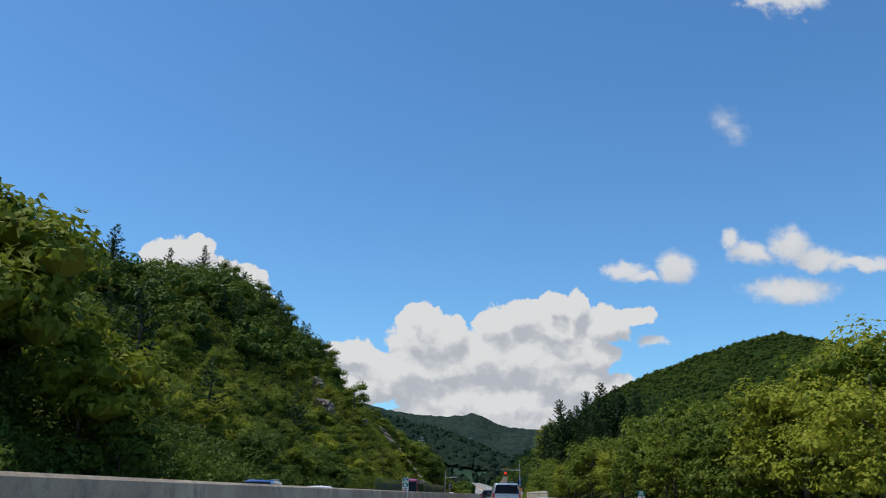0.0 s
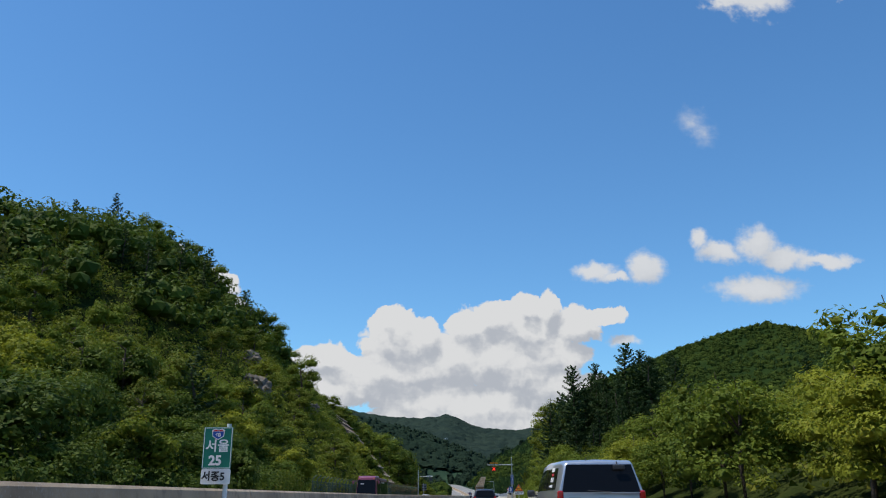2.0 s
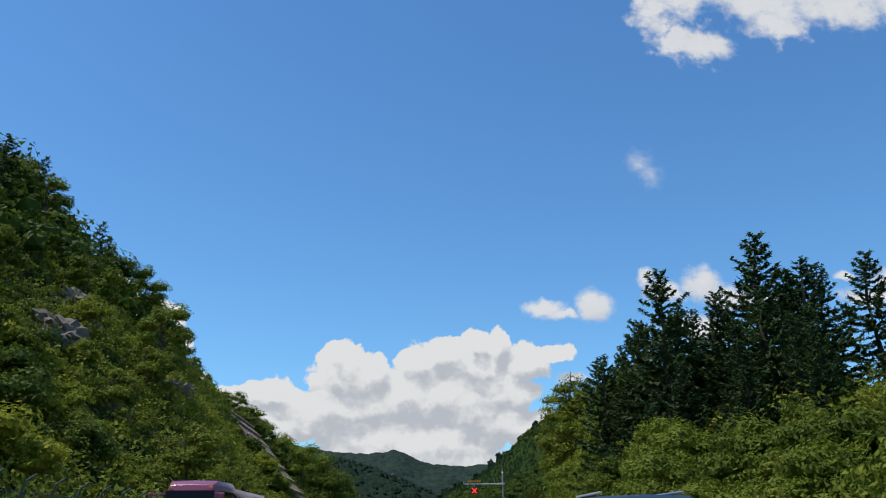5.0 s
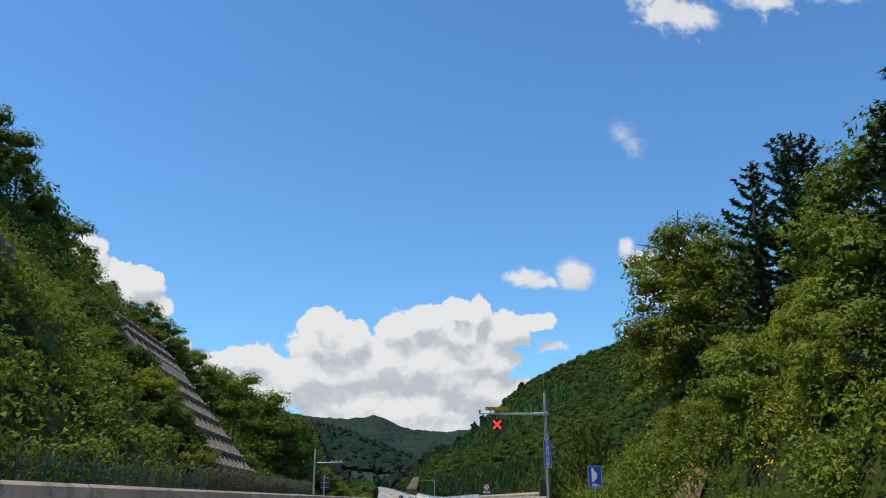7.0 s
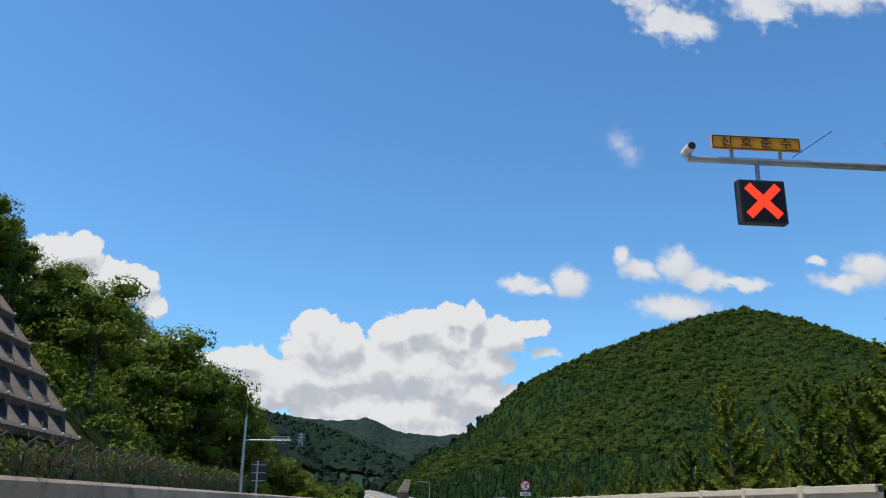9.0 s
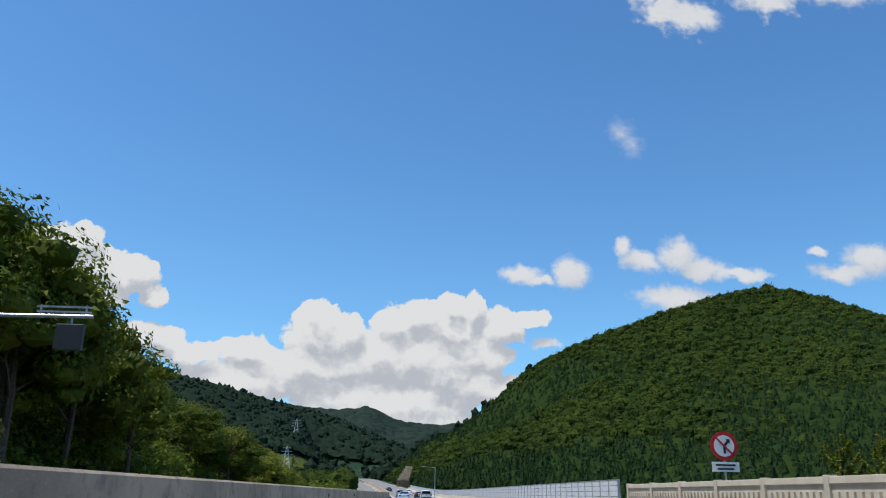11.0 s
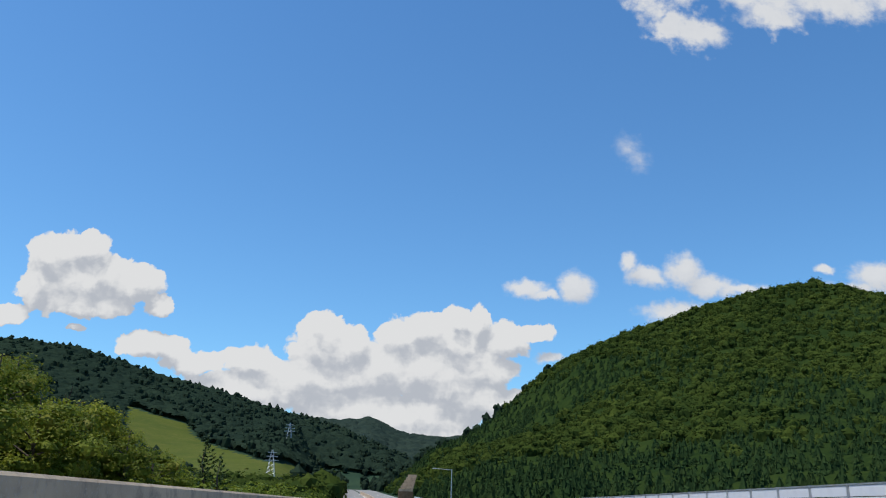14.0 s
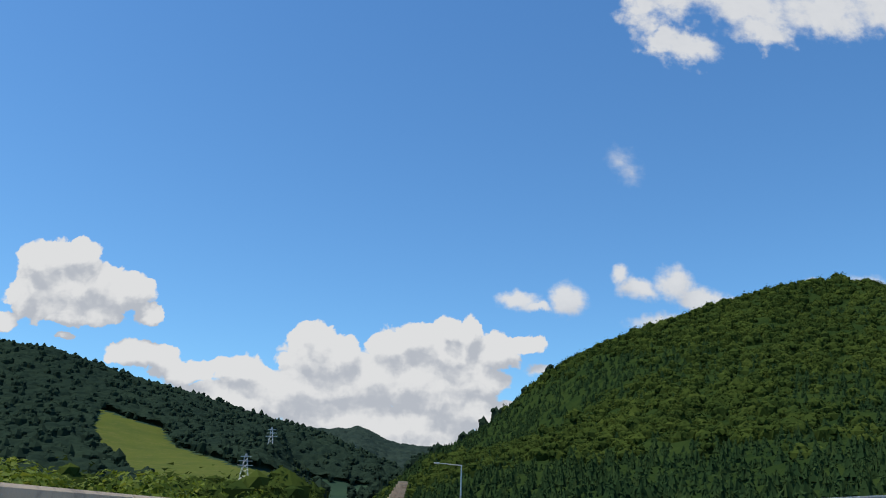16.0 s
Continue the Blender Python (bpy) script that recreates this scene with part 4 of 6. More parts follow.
SHRUBS = "young trees behind the panelled wall"
models = [
    tree_model("conifer_tree", "larch", 5.0, 1.8, 9000, 0.15, LEAF_SHRUB, 81, "feathery green young larch behind the panelled wall", SHRUBS),
    tree_model("conifer_tree", "larch", 5.0, 2.0, 9000, 0.15, LEAF_BROAD, 82, "feathery yellow-green young larch behind the panelled wall", SHRUBS),
    tree_model("shrub", "broad", 3.6, 1.9, 5000, 0.09, LEAF_SHRUB, 83, "leafy green shrub behind the panelled wall", SHRUBS, lobes=22, low=0.02),
]
spots = []
for k in range(38):
    y = 188.5 + 1.35 * k + rng.uniform(-0.5, 0.5)
    tall = 1 - 0.5 * float(smooth(196, 226, y))
    k = int(rng.choice([0, 0, 1, 2]))
    spots.append((float(lane(y)) + rng.uniform(11.2, 17.5), y, k, rng.uniform(4.6, 6.4) * tall * (0.75 if k == 2 else 1.0)))
plant(models, spots, rng)


def soil_scar(s0, s1, y0, y1, seed):
    """Bare orange earth where the bank has slipped."""
    xs, ys = np.linspace(s0, s1, 18), np.linspace(y0, y1, 26)
    gs, gy = np.meshgrid(xs, ys)
    gx = gs + lane(gy)
    inside = 1 - ((gs - (s0 + s1) / 2) / ((s1 - s0) / 2)) ** 2 - ((gy - (y0 + y1) / 2) / ((y1 - y0) / 2)) ** 2
    gz = land(gx, gy) + 0.10 + 0.07 * waves(gx, gy, 0.22, seed) + 0.05 * waves(gx, gy, 0.09, seed + 1)
    i = (np.arange(25)[:, None] * 18 + np.arange(17)[None]).ravel()
    i = i[(inside + 0.35 * waves(gx, gy, 0.3, seed + 2)).ravel()[i] > 0.1]
    ob = mesh_object("bare_soil", np.stack([gx.ravel(), gy.ravel(), gz.ravel()], 1), np.stack([i, i + 1, i + 19, i + 18], -1).reshape(-1, 4), SOIL)
    return tagged(ob, "bare orange-brown earth on the slipped bank", "soil", kind="structure")


SOIL = material("bare_orange_soil", (0.19, 0.125, 0.075), 1.0, spots=((1.5, (0.15, 0.09, 0.05), 0.42, 0.6), (9, (0.28, 0.20, 0.13), 0.55, 0.7)), bump=1.0, bump_scale=7, spec=0.05)
soil_scar(10.2, 11.3, 164.6, 167.8, 91)


def blossoms(n, seed):
    """Small orange flowers among the weeds round the bare earth."""
    rng = np.random.RandomState(seed)
    y = rng.uniform(157, 172, n)
    x = lane(y) + 10.2 + rng.uniform(0, 3.4, n)
    clump = waves(x, y, 0.8, 93) > 0.15
    x, y = x[clump], y[clump]
    pos = np.stack([x, y, land(x, y) + rng.uniform(0.5, 1.3, len(x))], 1)
    petals = leaf_cards(pos, np.tile([-0.3, -0.5, 0.8], (len(pos), 1)), 0.09, rng, slim=0.9)
    tagged(new("orange_flowers", cards_mesh("orange_flowers", petals, PETAL)), "small orange wild flowers among the weeds on the bank", "flowers", kind="stuff")


PETAL = material("orange_petals", (0.62, 0.26, 0.02), 0.7, spots=((20, (0.70, 0.40, 0.03), 0.45, 0.6),), spec=0.2)
blossoms(900, 92)


# ---------------- building helpers ----------------
def part(name, bm, mat, parent, label=""):
    """Links a bmesh as one mesh object under a thing or a part."""
    me = bpy.data.meshes.new(name)
    bm.to_mesh(me)
    bm.free()
    me.materials.append(mat)
    ob = new(name, me)
    ob.parent = parent
    return tagged(ob, label)


def box(size, at=(0, 0, 0), bevel=0.0, turn=None):
    bm = bmesh.new()
    bmesh.ops.create_cube(bm, size=1)
    bmesh.ops.scale(bm, vec=size, verts=bm.verts)
    if bevel:
        bmesh.ops.bevel(bm, geom=bm.edges[:], offset=bevel, segments=2, affect="EDGES", profile=0.5)
    if turn is not None:
        bmesh.ops.transform(bm, matrix=turn, verts=bm.verts)
    bmesh.ops.translate(bm, vec=at, verts=bm.verts)
    return bm


def rod(a, b, r0, r1=None, sides=14):
    """A tapered round bar from a to b."""
    v, f = tube([a, b], [r0, r0 if r1 is None else r1], sides)
    return raw(v, f)


def raw(verts, faces):
    bm = bmesh.new()
    vs = [bm.verts.new(p) for p in verts]
    for face in faces:
        bm.faces.new([vs[i] for i in face])
    bmesh.ops.recalc_face_normals(bm, faces=bm.faces)
    return bm


def plate(outline, depth, bevel=0.0):
    """A flat plate in the x-z plane, its front at y = 0, facing -y."""
    n = len(outline)
    v = [(x, 0, z) for x, z in outline] + [(x, depth, z) for x, z in outline]
    return raw(v, [tuple(range(n)), tuple(range(n, 2 * n))[::-1]] + [(i, (i + 1) % n, n + (i + 1) % n, n + i) for i in range(n)])


def rect(w, h, x=0.0, z=0.0, r=0.0):
    """Corners of an upright rectangle about (x, z), rounded by r."""
    if not r:
        return [(x - w / 2, z - h / 2), (x + w / 2, z - h / 2), (x + w / 2, z + h / 2), (x - w / 2, z + h / 2)]
    out = []
    for cx, cz, a0 in ((w / 2 - r, -h / 2 + r, -90), (w / 2 - r, h / 2 - r, 0), (-w / 2 + r, h / 2 - r, 90), (-w / 2 + r, -h / 2 + r, 180)):
        for k in range(5):
            a = radians(a0 + k * 22.5)
            out.append((x + cx + r * math.cos(a), z + cz + r * math.sin(a)))
    return out


def lettering(words, height, mat, parent, at, name="lettering", stretch=1.0, bold=0.0):
    """Raised letters on a sign that faces -y, centred at the place given."""
    cu = bpy.data.curves.new(name, "FONT")
    cu.body, cu.size, cu.align_x, cu.align_y, cu.extrude, cu.offset = words, height, "CENTER", "CENTER", 0.002, bold
    tmp = bpy.data.objects.new(name, cu)
    scene.collection.objects.link(tmp)
    bpy.context.view_layer.update()
    me = bpy.data.meshes.new_from_object(tmp.evaluated_get(bpy.context.evaluated_depsgraph_get()))
    bpy.data.objects.remove(tmp)
    me.transform(Matrix.Translation(at) @ Matrix.Rotation(radians(90), 4, "X") @ Matrix.Diagonal((stretch, 1, 1, 1)))
    me.materials.clear()
    me.materials.append(mat)
    ob = new(name, me)
    ob.parent = parent
    return ob


def paint(name, color, rough=0.45, **more):
    return material(name, color, rough, spots=((3.0, tuple(c * 0.82 for c in color), 0.5, 0.75), (25, tuple(min(1, c * 1.1) for c in color), 0.6, 0.8)), **more)


def glow(name, color, strength):
    m = bpy.data.materials.new(name)
    t = nodes_of(m)
    e = node(t, "ShaderNodeEmission", {"Color": (*color, 1), "Strength": strength})
    t.links.new(e.outputs[0], node(t, "ShaderNodeOutputMaterial").inputs[0])
    return m


SIGN_GREEN = paint("sign_green", (0.0, 0.17, 0.11))
SIGN_BLUE = paint("sign_blue", (0.01, 0.075, 0.36))
SIGN_WHITE = paint("sign_white", (0.78, 0.79, 0.78))
SIGN_BLACK = paint("sign_black", (0.015, 0.015, 0.017))
SIGN_RED = paint("sign_red", (0.50, 0.012, 0.015))
SIGN_ORANGE = paint("sign_orange", (0.92, 0.36, 0.010))
DARK_METAL = paint("dark_metal", (0.03, 0.032, 0.036), 0.5)
RED_LEDS = glow("red_signal_leds", (1.0, 0.045, 0.02), 1.6)
FENCE_GREEN = paint("fence_green", (0.03, 0.065, 0.058), 0.7)
# Shade deep in the wall's cells is put into this near-black colour.
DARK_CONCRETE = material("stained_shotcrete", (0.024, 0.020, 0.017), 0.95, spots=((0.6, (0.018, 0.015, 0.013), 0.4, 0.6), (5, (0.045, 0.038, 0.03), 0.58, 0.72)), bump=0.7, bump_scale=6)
GRID_CONCRETE = material("weathered_grid_concrete", (0.155, 0.120, 0.090), 0.9, spots=((0.7, (0.105, 0.082, 0.062), 0.42, 0.62), (6, (0.06, 0.048, 0.038), 0.54, 0.74)), bump=0.5, bump_scale=14)
PANEL_GREY = material("pale_grey_panel", (0.60, 0.63, 0.68), 0.45, 0.1, spots=((1.2, (0.53, 0.56, 0.62), 0.45, 0.65), (14, (0.46, 0.48, 0.52), 0.62, 0.8)))
ROCK = material("grey_rock", (0.15, 0.115, 0.08), 0.95, spots=((0.5, (0.11, 0.095, 0.08), 0.4, 0.6), (3, (0.19, 0.155, 0.115), 0.55, 0.7)), bump=1.0, bump_scale=3)

# ---------------- lane markings, barrier joints, rails ----------------
LANE_WHITE = material("road_paint", (0.62, 0.62, 0.60), 0.7, spots=((8, (0.38, 0.38, 0.37), 0.5, 0.72),))
for s, width in ((-1.85, 0.15), (5.45, 0.15), (9.0, 0.15), (-3.9, 0.15), (-11.2, 0.15)):
    tagged(ribbon("lane_line", s, s + width, -60, 700, 0.004, LANE_WHITE), "solid white line painted on the asphalt", "road marking", kind="structure")
for s in (1.75, -7.6):
    for k in range(34):
        y = -20 + k * 20
        tagged(ribbon("lane_dash", s, s + 0.15, y, y + 7, 0.004, LANE_WHITE, 7.0), "white dashed lane line on the asphalt", "road marking", kind="structure")

BARRIER = [(-2.45, 0.0), (-2.50, 0.10), (-2.68, 0.35), (-2.74, 1.25), (-2.77, 1.28), (-2.97, 1.28), (-3.0, 1.25), (-3.06, 0.35), (-3.24, 0.10), (-3.29, 0.0)]
barrier = new("median_barrier")
tagged(barrier, "weathered grey concrete median barrier with open joints", "barrier", kind="structure")
y = -38.0
while y < 660:
    length = 10.0 if y < 400 else 60.0
    sweep("barrier_segment", BARRIER, y + 0.012, y + length - 0.012, CONCRETE, 5.0).parent = barrier
    y += length
for y in (247.0, 262.5, 288.0):
    m = Matrix.Translation((float(lane(y)) - 2.72, y, 1.02))
    part("drain_plate", box((0.05, 0.22, 0.12), bevel=0.01, turn=m), DARK_METAL, barrier)

parapet = new("bridge_parapet")
tagged(parapet, "clean cream concrete parapet along the outer shoulder", "parapet", kind="structure")
PARAPET = [(8.95, 0.0), (9.0, 0.08), (9.18, 0.3), (9.24, 0.86), (9.27, 0.89), (9.5, 0.89), (9.53, 0.86), (9.55, 0.0)]
for k in range(24):
    y = 252.0 + 12 * k
    sweep("parapet_segment", PARAPET, y + 0.015, y + 11.985, PALE_CONCRETE, 4.0).parent = parapet

# ---------------- pale panelled wall beside the shoulder ----------------
def panel_wall(y0, y1, step, offset, top):
    wall = new("panel_wall")
    tagged(wall, "cream precast concrete wall panels with rows of small openings, ivy at the joints", "wall", kind="structure")
    n = int((y1 - y0) / step)
    datas = None
    for k in range(n):
        y = y0 + step * (k + 0.5)
        x = float(lane(y)) + offset
        a = math.atan2(float(lane(y + 1) - lane(y - 1)), 2.0)
        m = Matrix.Translation((x, y, 0)) @ Matrix.Rotation(-a, 4, "Z")
        if datas is None:
            bm = box((0.10, step - 0.26, top - 0.06), (0, 0, (top - 0.06) / 2))
            ob = part("panel", bm, PALE_CONCRETE, wall)
            post_mesh = part("post", box((0.22, 0.24, top), (0, step / 2, top / 2), 0.012), PALE_CONCRETE, wall)
            cap_mesh = part("cap", box((0.17, step - 0.26, 0.16), (-0.02, 0, top - 0.11), 0.012), PALE_CONCRETE, wall)
            objs = [ob, post_mesh, cap_mesh]
            teeth = []
            for row, z in enumerate((top - 0.42, top - 0.78, top - 1.14)):
                bm = bmesh.new()
                for j in range(9):
                    c = box((0.07, (step - 0.5) / 9 * 0.52, 0.13), (-0.075, (j - 4) * (step - 0.5) / 9, z))
                    me = bpy.data.meshes.new("tmp")
                    c.to_mesh(me)
                    c.free()
                    bm.from_mesh(me)
                    bpy.data.meshes.remove(me)
                teeth.append(part("relief_row", bm, PALE_CONCRETE, wall))
            objs += teeth
            for o in objs:
                o.matrix_basis = m
            datas = [(o.name.split(".")[0], o.data) for o in objs]
        else:
            for nm, me in datas:
                o = new(nm, me)
                o.parent = wall
                o.matrix_basis = m
    return wall


panel_wall(191.0, 251.6, 3.3, 9.35, 1.66)
panel_wall(90.0, 150.0, 3.3, 9.6, 1.62)

# ---------------- noise fence on the parapet ----------------
fence = new("noise_fence")
tagged(fence, "pale grey panelled noise fence with steel posts on the parapet", "noise fence", kind="structure")
STEP = 1.7
made = None
for k in range(165):
    y = 252.3 + STEP * k
    if y > 532:
        break
    x, z = float(lane(y)) + 9.38, float(level(y))
    a = math.atan2(float(lane(y + 1) - lane(y - 1)), 2.0)
    m = Matrix.Translation((x, y, z)) @ Matrix.Rotation(-a, 4, "Z")
    if made is None:
        post = part("post", box((0.11, 0.07, 1.0), (0, 0, 1.38), 0.008), GALVANISED, fence)
        foot = part("post_foot", box((0.16, 0.11, 0.12), (-0.03, 0, 0.95), 0.02), GALVANISED, fence)
        sheets = []
        for j in range(4):
            h = 0.235
            sheets.append(part("panel", box((0.045, STEP - 0.08, h - 0.018), (0, STEP / 2, 0.905 + h * (j + 0.5))), PANEL_GREY, fence))
        top = part("top_rail", box((0.07, STEP - 0.07, 0.035), (0, STEP / 2, 1.862)), GALVANISED, fence)
        made = [post, foot, *sheets, top]
        for o in made:
            o.matrix_basis = m
    else:
        for o in made:
            c = new(o.name.split(".")[0], o.data)
            c.parent = fence
            c.matrix_basis = m

# ---------------- guard rail ----------------
rail = new("guard_rail")
tagged(rail, "galvanised steel guard rail on posts beside the shoulder", "guard rail", kind="structure")
W = [(8.62, 0.62), (8.55, 0.68), (8.62, 0.75), (8.62, 0.83), (8.55, 0.90), (8.62, 0.97), (8.66, 0.97), (8.60, 0.90), (8.66, 0.82), (8.66, 0.76), (8.60, 0.68), (8.66, 0.62)]
sweep("beam", W, -20, 88, GALVANISED, 4.0).parent = rail
post_me = None
for k in range(27):
    y = -18 + 4.0 * k
    if post_me is None:
        ob = part("post", rod((0, 0, -0.3), (0, 0, 0.98), 0.06), GALVANISED, rail)
        post_me = ob.data
    else:
        ob = new("post", post_me)
        ob.parent = rail
    ob.location = (float(lane(y)) + 8.74, y, 0)

# ---------------- vine-covered mesh fence beside the opposite carriageway ----------------
mesh_fence = new("mesh_fence")
tagged(mesh_fence, "tall green mesh fence overgrown with vines below the cutting", "fence", kind="structure")
first = None
for k in range(58):
    y = 118 + 2.2 * k
    if y > 242:
        break
    m = Matrix.Translation((float(lane(y)) - 12.5, y, 0))
    if first is None:
        v, f = tube([(0, 0, -0.2), (0, 0, 2.55), (0.12, 0, 2.9), (0.42, 0, 3.1)], [0.05, 0.05, 0.045, 0.04], 8)
        p0 = part("post", raw(v, f), FENCE_GREEN, mesh_fence)
        bm = bmesh.new()
        wires = [((0, 0.05 + 0.2 * j, 0.1), (0, 0.05 + 0.2 * j, 2.6)) for j in range(11)] + [((0, 0, 0.15 + 0.24 * j), (0, 2.2, 0.15 + 0.24 * j)) for j in range(11)]
        for a, b in wires:
            c = rod(a, b, 0.010, sides=4)
            me = bpy.data.meshes.new("tmp")
            c.to_mesh(me)
            c.free()
            bm.from_mesh(me)
            bpy.data.meshes.remove(me)
        p1 = part("mesh_panel", bm, FENCE_GREEN, mesh_fence)
        first = (p0, p1)
        for o in first:
            o.matrix_basis = m
    else:
        for o in first:
            c = new(o.name.split(".")[0], o.data)
            c.parent = mesh_fence
            c.matrix_basis = m
rng = np.random.RandomState(70)
n = 30000
y = rng.uniform(100, 243, n)
hgt = 3.0 * rng.beta(1.2, 1.4, n) + 0.5 * np.clip(waves(y, y * 0, 3.0, 71), 0, 1)
clear = waves(y, hgt * 0.8, 2.2, 72) > -0.45
pos = np.stack([lane(y) - 12.5 - np.abs(rng.normal(0, 0.35, n)), y, hgt], 1)[clear]
ob = new("fence_vines", cards_mesh("fence_vines", leaf_cards(pos, np.tile([0.8, -0.2, 0.5], (len(pos), 1)), 0.26, rng, droop=0.8), LEAF_SHRUB))
tagged(ob, "green and dry brown vines climbing the mesh fence", "vines", kind="stuff")
DRY = leaf_material("dry_vines", (0.10, 0.085, 0.045), (0.20, 0.17, 0.09), (0.24, 0.20, 0.12))
n = 5000
y = rng.uniform(185, 243, n)
pos = np.stack([lane(y) - 12.4 - np.abs(rng.normal(0, 0.3, n)), y, 2.5 + rng.normal(0, 0.33, n) + 0.3 * waves(y, y * 0, 2.5, 73)], 1)
ob = new("dry_vines", cards_mesh("dry_vines", leaf_cards(pos, np.tile([0.8, -0.2, 0.5], (n, 1)), 0.30, rng, droop=1.5, slim=0.25), DRY))
tagged(ob, "dry straw-coloured vines along the top of the fence", "vines", kind="stuff")

# ---------------- concrete grid wall on the cutting ----------------
def grid_wall():
    wall = new("grid_retaining_wall")
    tagged(wall, "weathered concrete grid retaining wall with dark recessed cells", "retaining wall", kind="structure")
    foot = Vector((-14.7, 214.9, 3.6))
    up = Vector((-14.6, 0, 16.9))
    cols, col = 8, 2.1
    out = Vector((16.9, 0, 14.6)).normalized()
    slant = 11.0  # the free edge leans away up the slope

    def spot(c, r, lift=0.0):
        """c columns towards the camera from the free edge, r of 0 to 1 up the slope."""
        x = foot.x + up.x * r
        return Vector((x, foot.y + slant * r - c * col, foot.z + up.z * r)) + out * lift

    a, b, c, d = spot(0, 0), spot(cols + 0.6, 0), spot(cols + 0.6, 0.80), spot(0, 0.80)
    v = [p + out * 0.02 for p in (a, b, c, d)] + [p - out * 0.6 for p in (a, b, c, d)]
    # Backing painted dark in place of the shade inside the cells.
    part("backing", raw(v, [(0, 1, 2, 3), (7, 6, 5, 4), (0, 4, 5, 1), (1, 5, 6, 2), (2, 6, 7, 3), (3, 7, 4, 0)]), DARK_CONCRETE, wall, "shotcrete backing, coloured dark to stand for shade in the cells")
    levels = [0.0, 0.08, 0.185, 0.29, 0.395, 0.50, 0.60, 0.70, 0.79]

    def beam(p, q, side, w0, w1, d0, d1):
        """A tapered bar on the slope from p to q; side: unit across."""
        v = [p - side * w0, p + side * w0, p + side * w0 * 0.75 + out * d0, p - side * w0 * 0.75 + out * d0,
             q - side * w1, q + side * w1, q + side * w1 * 0.75 + out * d1, q - side * w1 * 0.75 + out * d1]
        return raw(v, [(0, 1, 2, 3), (7, 6, 5, 4), (0, 4, 5, 1), (1, 5, 6, 2), (2, 6, 7, 3), (3, 7, 4, 0)])

    across = up.normalized()
    rng = random.Random(5)
    for i, r in enumerate(levels):
        for c in range(cols):
            p, q = spot(c, r, 0.02), spot(c + 1, r, 0.02)
            w = 0.13 + 0.03 * rng.random()
            part("horizontal_beam", beam(p, q, across, w, w, 0.34, 0.34), GRID_CONCRETE, wall)
        if i + 1 < len(levels):
            if i == 5:  # plain sprayed band
                p = [spot(0, r, 0.3), spot(cols, r, 0.3), spot(cols, levels[6], 0.3), spot(0, levels[6], 0.3)]
                v = p + [x - out * 0.28 for x in p]
                part("plain_band", raw(v, [(0, 1, 2, 3), (7, 6, 5, 4), (0, 4, 5, 1), (1, 5, 6, 2), (2, 6, 7, 3), (3, 7, 4, 0)]), GRID_CONCRETE, wall, "plain sprayed concrete band")
                continue
            for c in range(cols + 1):
                p, q = spot(c, r, 0.02), spot(c, levels[i + 1], 0.02)
                part("rib", beam(p, q, Vector((0, 1, 0)), 0.30, 0.10, 0.32, 0.13), GRID_CONCRETE, wall)
    head = None
    for r in levels:
        for c in range(cols + 1):
            m = Matrix.Translation(spot(c, r, 0.35))
            if head is None:
                first = part("anchor_head", rod((0, 0, 0), tuple(out * 0.10), 0.08, 0.06, 8), PALE_CONCRETE, wall, "pale anchor head")
                head = first.data
            else:
                first = new("anchor_head", head)
                first.parent = wall
            first.matrix_basis = m
    return wall


grid_wall()


# ---------------- rock in the cutting, terraced slope at the hill's foot ----------------
def rock_face(x, y, wide, tall, seed):
    """A weathered rock outcrop bedded in the slope."""
    bm = bmesh.new()
    bmesh.ops.create_icosphere(bm, subdivisions=4, radius=1)
    for v in bm.verts:
        p = v.co * 1.0
        n = noise.fractal(p * 2.2 + Vector((seed, 0, 0)), 0.6, 2.2, 5) * 0.35 + noise.cell(p * 3.0 + Vector((seed, 4, 0))) * 0.14
        v.co = Vector((p.x * 1.6, p.y * wide, p.z * tall)) * (1 + n)
    turn = Matrix.Rotation(radians(-42), 4, "Y")
    bmesh.ops.transform(bm, matrix=Matrix.Translation((x, y, float(land(x, y)))) @ turn, verts=bm.verts)
    me = bpy.data.meshes.new("rock_outcrop")
    bm.to_mesh(me)
    bm.free()
    me.materials.append(ROCK)
    tagged(new("rock_outcrop", me), "bare grey-brown rock outcrop in the overgrown cutting", "rock", "rock outcrops")


for x, y, wide, tall, seed in ((-31.5, 163, 4.5, 2.6, 3), (-27.5, 184, 4.0, 1.3, 9), (-36, 176, 4.0, 2.4, 21), (-30, 122, 2.5, 1.6, 30)):
    rock_face(x, y, wide, tall, seed)

terrace = new("terraced_slope")
tagged(terrace, "stepped brown concrete terraces at the foot of the hill", "retaining wall", kind="structure")
for k in range(6):
    part("terrace_step", box((5.4 - 0.4 * k, 3.0, 1.0), (14.2 + 0.55 * k, 608 + 1.9 * k, float(level(608)) + 3.2 + 1.15 * k), 0.06), CONCRETE, terrace)
part("footing", box((5.8, 4.0, 4.5), (14.2, 608.5, float(level(608)) + 0.6), 0.06), SOIL, terrace)


